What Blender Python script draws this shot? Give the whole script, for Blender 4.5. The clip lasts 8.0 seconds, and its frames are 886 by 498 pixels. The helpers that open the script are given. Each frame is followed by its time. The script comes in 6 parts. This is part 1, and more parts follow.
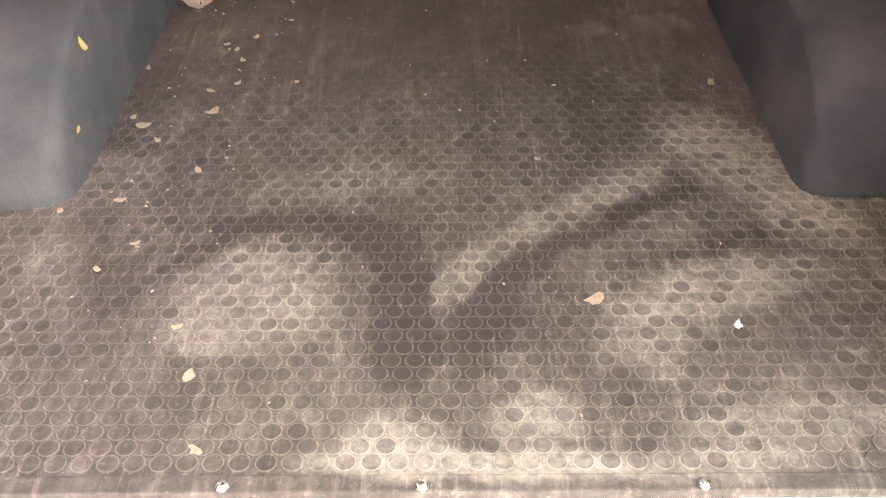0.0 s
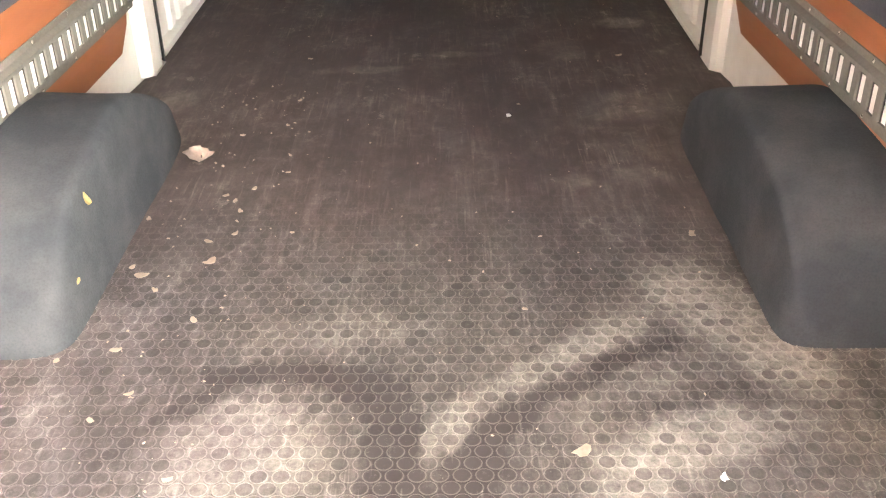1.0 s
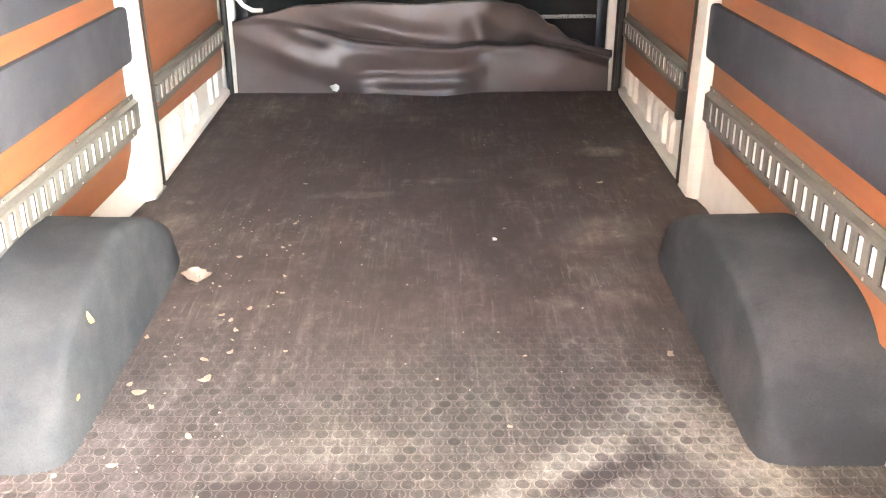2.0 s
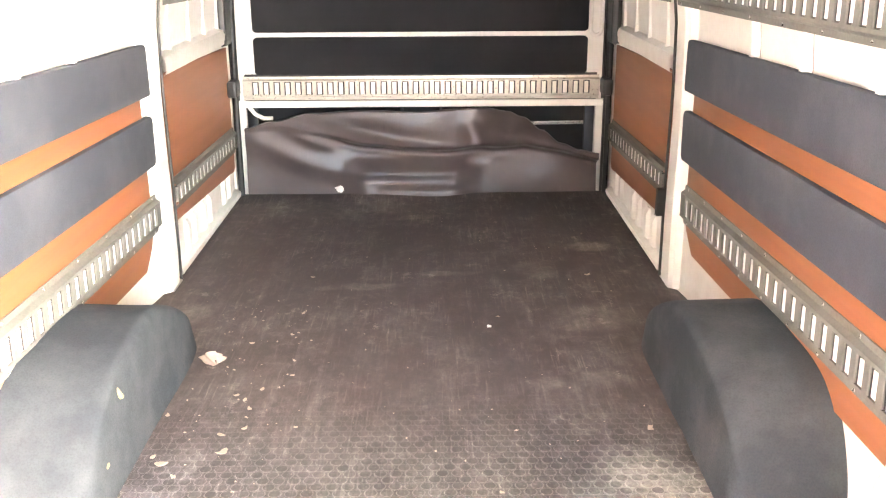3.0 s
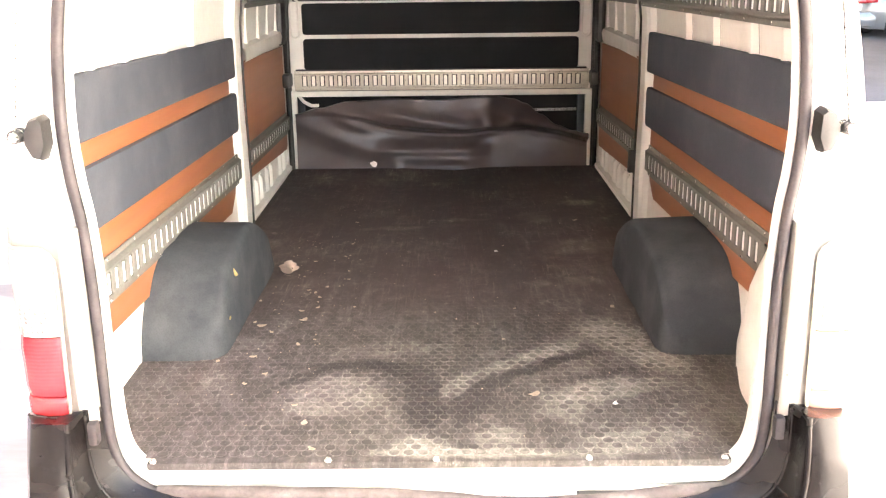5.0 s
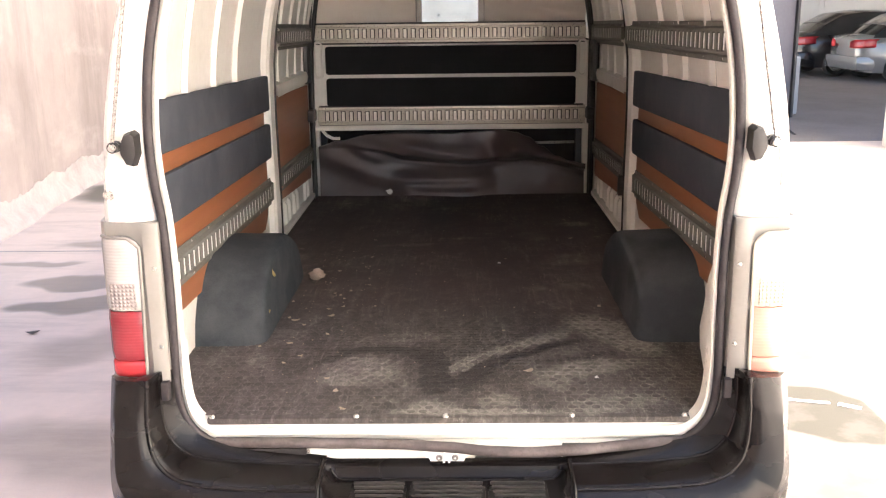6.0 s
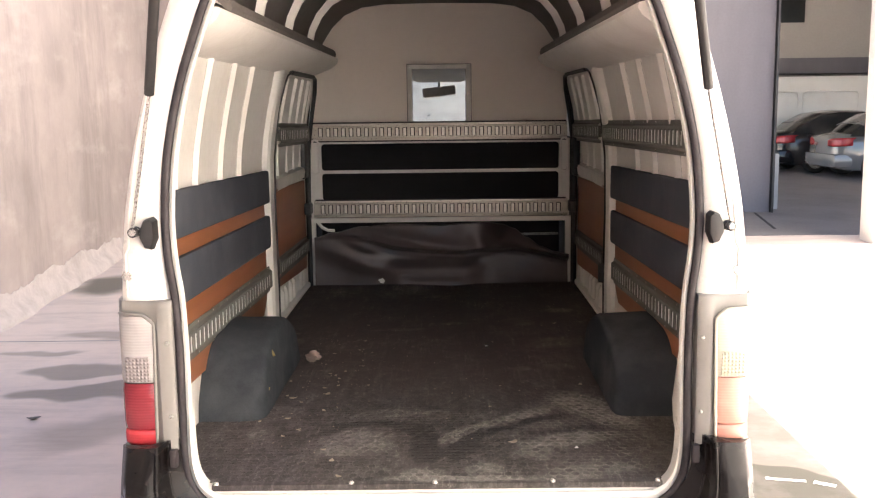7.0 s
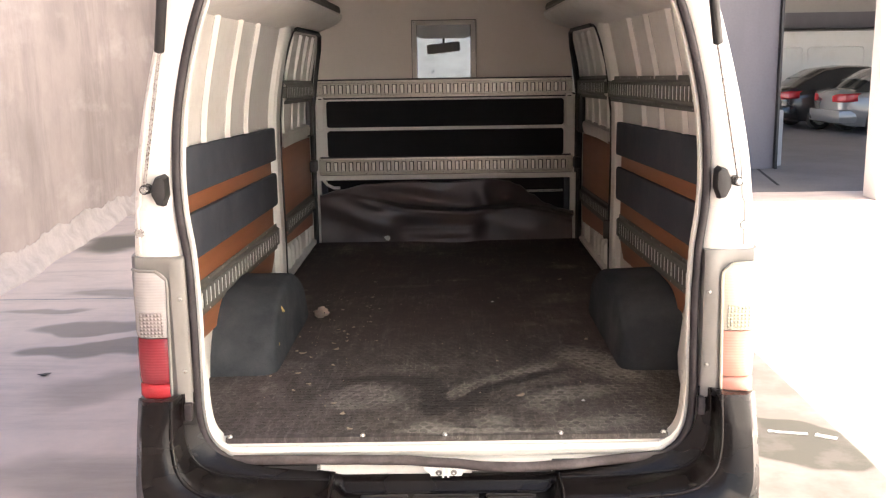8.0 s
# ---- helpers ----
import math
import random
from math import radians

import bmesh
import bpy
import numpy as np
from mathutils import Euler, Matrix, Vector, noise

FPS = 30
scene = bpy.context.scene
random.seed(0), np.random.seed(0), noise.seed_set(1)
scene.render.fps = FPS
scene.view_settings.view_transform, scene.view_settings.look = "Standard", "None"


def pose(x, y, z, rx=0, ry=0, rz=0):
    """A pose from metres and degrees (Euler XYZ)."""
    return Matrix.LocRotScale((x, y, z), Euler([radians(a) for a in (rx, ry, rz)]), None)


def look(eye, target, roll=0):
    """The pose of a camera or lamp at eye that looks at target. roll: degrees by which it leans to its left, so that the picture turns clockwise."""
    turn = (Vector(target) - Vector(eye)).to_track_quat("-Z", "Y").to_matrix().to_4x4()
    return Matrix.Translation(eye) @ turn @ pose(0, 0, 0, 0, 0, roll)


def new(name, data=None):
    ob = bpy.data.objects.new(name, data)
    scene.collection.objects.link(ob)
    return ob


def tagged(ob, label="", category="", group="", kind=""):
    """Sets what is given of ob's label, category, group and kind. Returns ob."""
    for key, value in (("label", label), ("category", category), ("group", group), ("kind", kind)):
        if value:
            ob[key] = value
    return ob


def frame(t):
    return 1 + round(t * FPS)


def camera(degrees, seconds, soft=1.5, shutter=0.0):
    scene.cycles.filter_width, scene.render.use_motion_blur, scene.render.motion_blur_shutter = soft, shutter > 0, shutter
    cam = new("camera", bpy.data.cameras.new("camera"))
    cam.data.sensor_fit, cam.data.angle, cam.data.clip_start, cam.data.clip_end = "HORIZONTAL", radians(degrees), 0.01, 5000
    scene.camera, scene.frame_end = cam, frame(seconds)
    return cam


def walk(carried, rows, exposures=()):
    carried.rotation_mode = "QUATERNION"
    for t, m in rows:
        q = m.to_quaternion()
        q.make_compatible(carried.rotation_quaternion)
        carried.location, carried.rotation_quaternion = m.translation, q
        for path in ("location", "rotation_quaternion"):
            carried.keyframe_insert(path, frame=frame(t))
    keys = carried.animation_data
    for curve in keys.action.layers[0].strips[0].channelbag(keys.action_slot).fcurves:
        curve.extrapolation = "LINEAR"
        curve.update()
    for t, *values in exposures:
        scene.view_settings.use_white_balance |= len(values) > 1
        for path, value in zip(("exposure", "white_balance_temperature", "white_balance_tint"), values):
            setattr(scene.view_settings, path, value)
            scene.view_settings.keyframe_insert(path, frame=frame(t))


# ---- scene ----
cam = camera(49.9, 8.0, soft=1.2)
PATH = [
    (0, (0.041, -0.68, 0.921), (0.016, 0.863, -0.351), -1.1),
    (0.5, (0.044, -0.683, 0.945), (0.024, 0.929, -0.238), -0.9),
    (1, (0.048, -0.695, 0.967), (0.039, 1.01, -0.078), -0.7),
    (1.5, (0.051, -0.721, 0.985), (0.053, 1.046, 0.049), -0.2),
    (2.8, (0.046, -0.908, 1.047), (0.077, 0.981, 0.39), -0.2),
    (3, (0.054, -0.963, 1.052), (0.071, 0.936, 0.425), -0.3),
    (3.5, (0.06, -1.126, 1.064), (0.012, 0.779, 0.457), -0.6),
    (4, (0.028, -1.354, 1.049), (0.014, 0.646, 0.44), -0.55),
    (4.5, (0.022, -1.576, 1.036), (0.035, 0.424, 0.42), -0.35),
    (4.7, (0.031, -1.673, 1.034), (0.038, 0.327, 0.42), -0.45),
    (5.8, (0.025, -2.211, 1.034), (-0.024, -0.288, 0.486), -0.9),
    (6, (0.036, -2.292, 1.04), (0.004, -0.355, 0.544), -0.7),
    (6.5, (0.073, -2.435, 1.044), (0.021, -0.47, 0.677), -0.7),
    (7, (0.044, -2.525, 1.041), (0.033, -0.547, 0.743), -0.7),
    (7.5, (0.033, -2.554, 1.037), (0.044, -0.584, 0.691), -1.0),
    (8, (0.024, -2.549, 1.04), (0.008, -0.586, 0.655), -0.9),
]
# seconds, stops, kelvin, tint
EXPOSURES = [
    (0.0, 4.81, 6750, 10), (0.5, 5.06, 6700, 10), (1.0, 5.48, 6650, 9), (1.5, 5.90, 6550, 9), (2.8, 6.21, 6500, 8), (3.5, 6.15, 6500, 8), (4.0, 5.89, 6550, 8), (4.5, 5.55, 6600, 9), (4.7, 5.35, 6650, 9),
    (5.8, 3.91, 6800, 11), (6.0, 3.61, 6650, 12), (6.5, 3.31, 6650, 12), (7.0, 3.13, 6650, 12), (8.0, 3.11, 6650, 12),
]
walk(cam, [(t, look(eye, target, roll)) for t, eye, target, roll in PATH], EXPOSURES)

# ---- world and sun ----
SUN_WAY = Vector((0.535, -0.10, -1.0)).normalized()
world = bpy.data.worlds.new("world")
scene.world = world
world.use_nodes = True
wn = world.node_tree
sky = wn.nodes.new("ShaderNodeTexSky")
sky.sky_type, sky.sun_disc = "NISHITA", False
sky.sun_elevation = math.asin(-SUN_WAY.z)
sky.sun_rotation = math.atan2(-SUN_WAY.x, -SUN_WAY.y)
wn.links.new(sky.outputs[0], wn.nodes["Background"].inputs[0])
wn.nodes["Background"].inputs[1].default_value = 0.058
sun = new("sun", bpy.data.lights.new("sun", "SUN"))
sun.data.energy, sun.data.angle, sun.data.color = 5.0, radians(0.5), (1.0, 0.97, 0.93)
sun.matrix_world = look((-20, 25, 40), Vector((-20, 25, 40)) + SUN_WAY)


# ---- materials ----
def shader(name, rough=0.5, metal=0.0):
    m = bpy.data.materials.new(name)
    m.use_nodes = True
    nt = m.node_tree
    p = nt.nodes["Principled BSDF"]
    p.inputs["Roughness"].default_value, p.inputs["Metallic"].default_value = rough, metal
    return m, nt, p


def tex_noise(nt, scale, detail=4.0, rough=0.55, stretch=None):
    geo = nt.nodes.new("ShaderNodeNewGeometry")
    n = nt.nodes.new("ShaderNodeTexNoise")
    n.inputs["Scale"].default_value, n.inputs["Detail"].default_value, n.inputs["Roughness"].default_value = scale, detail, rough
    if stretch:
        mp = nt.nodes.new("ShaderNodeMapping")
        mp.inputs["Scale"].default_value = stretch
        nt.links.new(geo.outputs["Position"], mp.inputs["Vector"])
        nt.links.new(mp.outputs[0], n.inputs["Vector"])
    else:
        nt.links.new(geo.outputs["Position"], n.inputs["Vector"])
    return n.outputs["Fac"]


def ramp(nt, fac, lo, hi, a=0.0, b=1.0):
    r = nt.nodes.new("ShaderNodeMapRange")
    r.inputs["From Min"].default_value, r.inputs["From Max"].default_value = lo, hi
    r.inputs["To Min"].default_value, r.inputs["To Max"].default_value = a, b
    nt.links.new(fac, r.inputs["Value"])
    return r.outputs[0]


def mix(nt, fac, a, b):
    n = nt.nodes.new("ShaderNodeMix")
    n.data_type = "RGBA"
    for sock, v in ((n.inputs[0], fac), (n.inputs[6], a), (n.inputs[7], b)):
        if isinstance(v, (int, float)):
            sock.default_value = v
        elif isinstance(v, tuple):
            sock.default_value = (*v, 1.0)
        else:
            nt.links.new(v, sock)
    return n.outputs[2]


def calc(nt, op, a, b=None, clamp=False):
    n = nt.nodes.new("ShaderNodeMath")
    n.operation, n.use_clamp = op, clamp
    for i, v in enumerate((a, b)):
        if v is None:
            continue
        if isinstance(v, (int, float)):
            n.inputs[i].default_value = v
        else:
            nt.links.new(v, n.inputs[i])
    return n.outputs[0]


def bump(nt, p, height, strength, distance=0.002):
    b = nt.nodes.new("ShaderNodeBump")
    b.inputs["Strength"].default_value, b.inputs["Distance"].default_value = strength, distance
    nt.links.new(height, b.inputs["Height"])
    nt.links.new(b.outputs[0], p.inputs["Normal"])


def surface(name, base, stain, rough=0.5, metal=0.0, coarse=3.0, fine=60.0, amount=0.5, grain=0.15, relief=0.2, depth=0.001, stretch=None, spread=(0.42, 0.68), shine=0.5):
    """A worn surface: base colour, a stain in large patches, a fine grain in colour and relief."""
    m, nt, p = shader(name, rough, metal)
    big = ramp(nt, tex_noise(nt, coarse, 6, 0.6, stretch), spread[0], spread[1], 0, amount)
    small = tex_noise(nt, fine, 3, 0.6)
    col = mix(nt, big, base, stain)
    dark = tuple(c * 0.6 for c in base)
    col = mix(nt, ramp(nt, small, 0.45, 0.75, 0, grain), col, dark)
    nt.links.new(col, p.inputs["Base Color"])
    nt.links.new(ramp(nt, small, 0.3, 0.7, max(rough - 0.08, 0.02), min(rough + 0.1, 1.0)), p.inputs["Roughness"])
    bump(nt, p, small, relief, depth)
    p.inputs["Specular IOR Level"].default_value = shine
    return m


def bumper_plastic():
    """Smooth black moulded plastic with a dull sheen, faint smears and a few pale scuffs."""
    m, nt, p = shader("bumper_plastic", 0.3)
    smear = ramp(nt, tex_noise(nt, 5.0, 3, 0.5, (1.0, 1.0, 2.5)), 0.45, 0.75, 0, 0.6)
    scuff = ramp(nt, tex_noise(nt, 30.0, 3, 0.6, (1.0, 3.0, 3.0)), 0.68, 0.76, 0, 0.5)
    col = mix(nt, smear, (0.0072, 0.0058, 0.0057), (0.0100, 0.0083, 0.0080))
    nt.links.new(mix(nt, scuff, col, (0.06, 0.052, 0.048)), p.inputs["Base Color"])
    nt.links.new(ramp(nt, smear, 0, 0.6, 0.25, 0.36), p.inputs["Roughness"])
    p.inputs["Specular IOR Level"].default_value = 0.26
    return m


PAINT = surface("white_paint", (0.80, 0.78, 0.72), (0.62, 0.57, 0.48), 0.32, coarse=2.2, fine=35, amount=0.35, grain=0.05, relief=0.05, spread=(0.5, 0.75))
INNER = surface("inner_paint", (0.84, 0.81, 0.755), (0.58, 0.525, 0.455), 0.45, coarse=3.0, fine=45, amount=0.45, grain=0.08, relief=0.08, spread=(0.48, 0.75))
LINING = surface("grey_lining", (0.155, 0.138, 0.126), (0.11, 0.10, 0.09), 0.75, coarse=4.0, fine=90, amount=0.5, grain=0.2, relief=0.15)
BOARD = surface("beige_board", (0.80, 0.73, 0.645), (0.70, 0.63, 0.55), 0.6, coarse=2.0, fine=40, amount=0.4, grain=0.06, relief=0.05)
FELT = surface("slate_felt", (0.050, 0.056, 0.071), (0.100, 0.107, 0.124), 0.92, coarse=3.5, fine=300, amount=0.7, grain=0.3, relief=0.4, depth=0.0012)
VINYL = surface("slate_vinyl", (0.043, 0.049, 0.056), (0.082, 0.086, 0.091), 0.85, coarse=7.0, fine=260, amount=0.8, grain=0.3, relief=0.45, depth=0.0012, shine=0.2)
BLACK_FELT = surface("black_felt", (0.0125, 0.012, 0.014), (0.022, 0.021, 0.022), 0.95, coarse=5.0, fine=400, amount=0.5, grain=0.3, relief=0.3)
ZINC = surface("zinc_rail", (0.165, 0.163, 0.146), (0.145, 0.14, 0.122), 0.6, 0.0, coarse=9.0, fine=120, amount=0.6, grain=0.15, relief=0.12)
RAIL_BACK = surface("bright_zinc", (0.92, 0.92, 0.90), (0.76, 0.74, 0.70), 0.4, 0.0, coarse=9.0, fine=90, amount=0.4, grain=0.1, relief=0.08)
BRONZE_PLATE = surface("pale_plate", (0.88, 0.85, 0.77), (0.66, 0.61, 0.52), 0.35, 0.15, coarse=9.0, fine=120, amount=0.35, grain=0.08, relief=0.12)
BRONZE_RAIL = surface("tarnished_rail", (0.60, 0.56, 0.48), (0.34, 0.29, 0.23), 0.32, 0.50, coarse=9.0, fine=120, amount=0.35, grain=0.08, relief=0.12)
FRAME_METAL = surface("dull_aluminium", (0.50, 0.48, 0.43), (0.36, 0.34, 0.30), 0.4, 0.2, coarse=12.0, fine=90, amount=0.5, grain=0.1, relief=0.05)
# rubber and joints; also the painted shade in rail slots and along rails
SEAL_SHADE = surface("rubber_and_shade", (0.028, 0.022, 0.024), (0.07, 0.06, 0.06), 0.6, coarse=10.0, fine=150, amount=0.5, grain=0.2, relief=0.2)
STRIP = surface("weathered_rubber", (0.024, 0.019, 0.021), (0.060, 0.050, 0.052), 0.6, coarse=10.0, fine=150, amount=0.6, grain=0.2, relief=0.2)
WORN_SEAL = surface("worn_seal", (0.072, 0.058, 0.057), (0.215, 0.185, 0.178), 0.75, coarse=12.0, fine=110, amount=0.8, grain=0.3, relief=0.4, depth=0.002, stretch=(0.5, 1, 1))
BLACK = surface("black_plastic", (0.022, 0.021, 0.021), (0.05, 0.047, 0.044), 0.45, coarse=8.0, fine=300, amount=0.5, grain=0.2, relief=0.15)
BUMPER = bumper_plastic()
# lighter than the bumper: highlights on the tread ridges put into the colour
GRIP = surface("highlit_grip", (0.030, 0.026, 0.025), (0.075, 0.066, 0.062), 0.35, coarse=20.0, fine=200, amount=0.6, grain=0.1, relief=0.1)
GARNISH = surface("grey_garnish", (0.25, 0.237, 0.217), (0.19, 0.177, 0.160), 0.4, coarse=6.0, fine=100, amount=0.5, grain=0.08, relief=0.06)
STEEL = surface("bright_steel", (0.62, 0.61, 0.58), (0.45, 0.43, 0.40), 0.28, 0.9, coarse=20, fine=200, amount=0.5, grain=0.1, relief=0.05)
TYRE = surface("tyre_rubber", (0.020, 0.020, 0.020), (0.06, 0.055, 0.05), 0.85, coarse=12, fine=120, amount=0.5)
LEAF = surface("dry_leaf", (0.38, 0.29, 0.24), (0.26, 0.18, 0.14), 0.8, coarse=40, fine=250, amount=0.7, grain=0.3, relief=0.4)
SCRAP = surface("pale_scrap", (0.40, 0.32, 0.25), (0.26, 0.20, 0.15), 0.85, coarse=60, fine=300, amount=0.7, grain=0.25, relief=0.3)
WHITE_SCRAP = surface("white_scrap", (0.80, 0.79, 0.77), (0.66, 0.64, 0.60), 0.8, coarse=60, fine=300, amount=0.4)
FOAM = surface("yellow_foam", (0.30, 0.23, 0.09), (0.30, 0.23, 0.12), 0.9, coarse=60, fine=300, amount=0.6, grain=0.3, relief=0.5)
CAB_CLOTH = surface("cab_cloth", (0.030, 0.029, 0.031), (0.055, 0.052, 0.05), 0.9, coarse=8, fine=300)
PIER = surface("grey_pier", (0.185, 0.178, 0.192), (0.13, 0.125, 0.138), 0.8, coarse=1.4, fine=30, amount=0.6, grain=0.1, relief=0.2, depth=0.004, stretch=(1, 1, 0.25))
SHED = surface("shed_panel", (0.42, 0.40, 0.365), (0.34, 0.32, 0.29), 0.6, coarse=0.8, fine=18, amount=0.4)
def car_paint(name, colour, metal):
    """Smooth lacquer with a faint film of dust."""
    m, nt, p = shader(name, 0.22, metal)
    nt.links.new(mix(nt, ramp(nt, tex_noise(nt, 2.0, 3, 0.5), 0.45, 0.75, 0, 0.12), colour, (0.30, 0.28, 0.26)), p.inputs["Base Color"])
    p.inputs["Coat Weight"].default_value, p.inputs["Coat Roughness"].default_value = 0.5, 0.06
    return m


DARK_CAR = car_paint("dark_car_paint", (0.020, 0.021, 0.024), 0.2)
SILVER_CAR = car_paint("silver_car_paint", (0.25, 0.246, 0.243), 0.3)
STUB = surface("concrete_stub", (0.42, 0.41, 0.40), (0.30, 0.29, 0.28), 0.9, coarse=4, fine=60, relief=0.4, depth=0.004)


# darker than the yard: the garage's shade is put into the floor colour
SHADED_FLOOR = surface("shaded_concrete", (0.20, 0.186, 0.182), (0.13, 0.12, 0.118), 0.7, coarse=0.9, fine=40, amount=0.7, grain=0.15, relief=0.3, depth=0.003)


def lens(name, colour, clear, grid=0):
    """Moulded lamp plastic: coloured, partly let through, with fine ribs."""
    m, nt, p = shader(name, 0.18)
    w = nt.nodes.new("ShaderNodeTexWave")
    w.bands_direction, w.inputs["Scale"].default_value = "Z", 40
    geo = nt.nodes.new("ShaderNodeNewGeometry")
    nt.links.new(geo.outputs["Position"], w.inputs["Vector"])
    nt.links.new(mix(nt, ramp(nt, tex_noise(nt, 7.0), 0.4, 0.7), colour, tuple(min(1, c * 1.25 + 0.02) for c in colour)), p.inputs["Base Color"])
    p.inputs["Transmission Weight"].default_value = clear
    if grid:
        w.inputs["Scale"].default_value = 32
        v = nt.nodes.new("ShaderNodeTexWave")
        v.bands_direction, v.inputs["Scale"].default_value = "X", 32
        nt.links.new(geo.outputs["Position"], v.inputs["Vector"])
        bump(nt, p, calc(nt, "MULTIPLY", w.outputs["Fac"], v.outputs["Fac"]), 1.0, 0.004)
    else:
        bump(nt, p, w.outputs["Fac"], 0.25, 0.001)
    return m


def thin_glass(name, tint, film=0.0):
    """A single pane: let through with a tint, a faint reflection, and a film of pale dust that the daylight shines through."""
    m, nt, p = shader(name, 0.03)
    clear, gloss, both = nt.nodes.new("ShaderNodeBsdfTransparent"), nt.nodes.new("ShaderNodeBsdfGlossy"), nt.nodes.new("ShaderNodeMixShader")
    clear.inputs[0].default_value = (*tint, 1)
    gloss.inputs["Roughness"].default_value = 0.04
    both.inputs[0].default_value = 0.02
    nt.links.new(clear.outputs[0], both.inputs[1])
    nt.links.new(gloss.outputs[0], both.inputs[2])
    out = both
    if film:
        dust, out = nt.nodes.new("ShaderNodeBsdfTranslucent"), nt.nodes.new("ShaderNodeMixShader")
        dust.inputs[0].default_value = (0.90, 0.91, 0.88, 1)
        nt.links.new(ramp(nt, tex_noise(nt, 6.0, 4, 0.6), 0.3, 0.7, film * 0.8, film * 1.2), out.inputs[0])
        nt.links.new(both.outputs[0], out.inputs[1])
        nt.links.new(dust.outputs[0], out.inputs[2])
    nt.links.new(out.outputs[0], nt.nodes["Material Output"].inputs["Surface"])
    return m


CLEAR_GLASS = thin_glass("clear_glass", (0.88, 0.92, 0.92))
SCREEN_GLASS = thin_glass("screen_glass", (0.88, 0.92, 0.90), 0.31)
CAR_GLASS = surface("car_glass", (0.018, 0.021, 0.022), (0.03, 0.033, 0.034), 0.06, coarse=4, fine=60, amount=0.4, grain=0.0, relief=0.0)
RED_LENS = lens("red_lens", (0.24, 0.013, 0.024), 0.15)
GRID_LENS = lens("grid_lens", (0.42, 0.37, 0.35), 0.35, 150)
BRIGHT_RED = lens("bright_red_lens", (0.46, 0.024, 0.032), 0.15)
CLEAR_LENS = lens("clear_lens", (0.56, 0.53, 0.51), 0.35)
# right lamp: glare of the bright yard painted in as paler lens copies
GLARE_RED = lens("glare_red_lens", (0.74, 0.36, 0.28), 0.10)
GLARE_CLEAR = lens("glare_clear_lens", (0.66, 0.63, 0.51), 0.10)
GLARE_GRID = lens("glare_grid_lens", (0.60, 0.58, 0.44), 0.10, 150)
GLARE_BORDER = surface("glare_border", (0.60, 0.57, 0.46), (0.50, 0.47, 0.37), 0.4, coarse=9, fine=90, amount=0.4, grain=0.05, relief=0.05)


def plywood():
    m, nt, p = shader("orange_plywood", 0.42)
    grain = tex_noise(nt, 9.0, 7, 0.6, (2.0, 0.22, 3.4))
    blotch = tex_noise(nt, 1.7, 4, 0.5)
    col = mix(nt, ramp(nt, grain, 0.35, 0.7), (0.355, 0.139, 0.066), (0.30, 0.110, 0.050))
    col = mix(nt, ramp(nt, blotch, 0.5, 0.75, 0, 0.5), col, (0.24, 0.085, 0.03))
    nt.links.new(col, p.inputs["Base Color"])
    bump(nt, p, grain, 0.12, 0.001)
    return m


PLY = plywood()


def soft_spot(nt, pos, cx, cy, rx, ry, turn, strength, core=0.50):
    """A soft-edged ellipse on the floor: strength inside, 0 outside."""
    mp = nt.nodes.new("ShaderNodeMapping")
    mp.vector_type = "TEXTURE"
    mp.inputs["Location"].default_value, mp.inputs["Rotation"].default_value = (cx, cy, 0), (0, 0, radians(turn))
    mp.inputs["Scale"].default_value = (rx, ry, 100)
    nt.links.new(pos, mp.inputs["Vector"])
    ln = nt.nodes.new("ShaderNodeVectorMath")
    ln.operation = "LENGTH"
    nt.links.new(mp.outputs[0], ln.inputs[0])
    r = nt.nodes.new("ShaderNodeMapRange")
    r.interpolation_type = "SMOOTHSTEP"
    r.inputs["From Min"].default_value, r.inputs["From Max"].default_value = 1.15, core
    r.inputs["To Min"].default_value, r.inputs["To Max"].default_value = 0.0, strength
    nt.links.new(ln.outputs["Value"], r.inputs["Value"])
    return r.outputs[0]


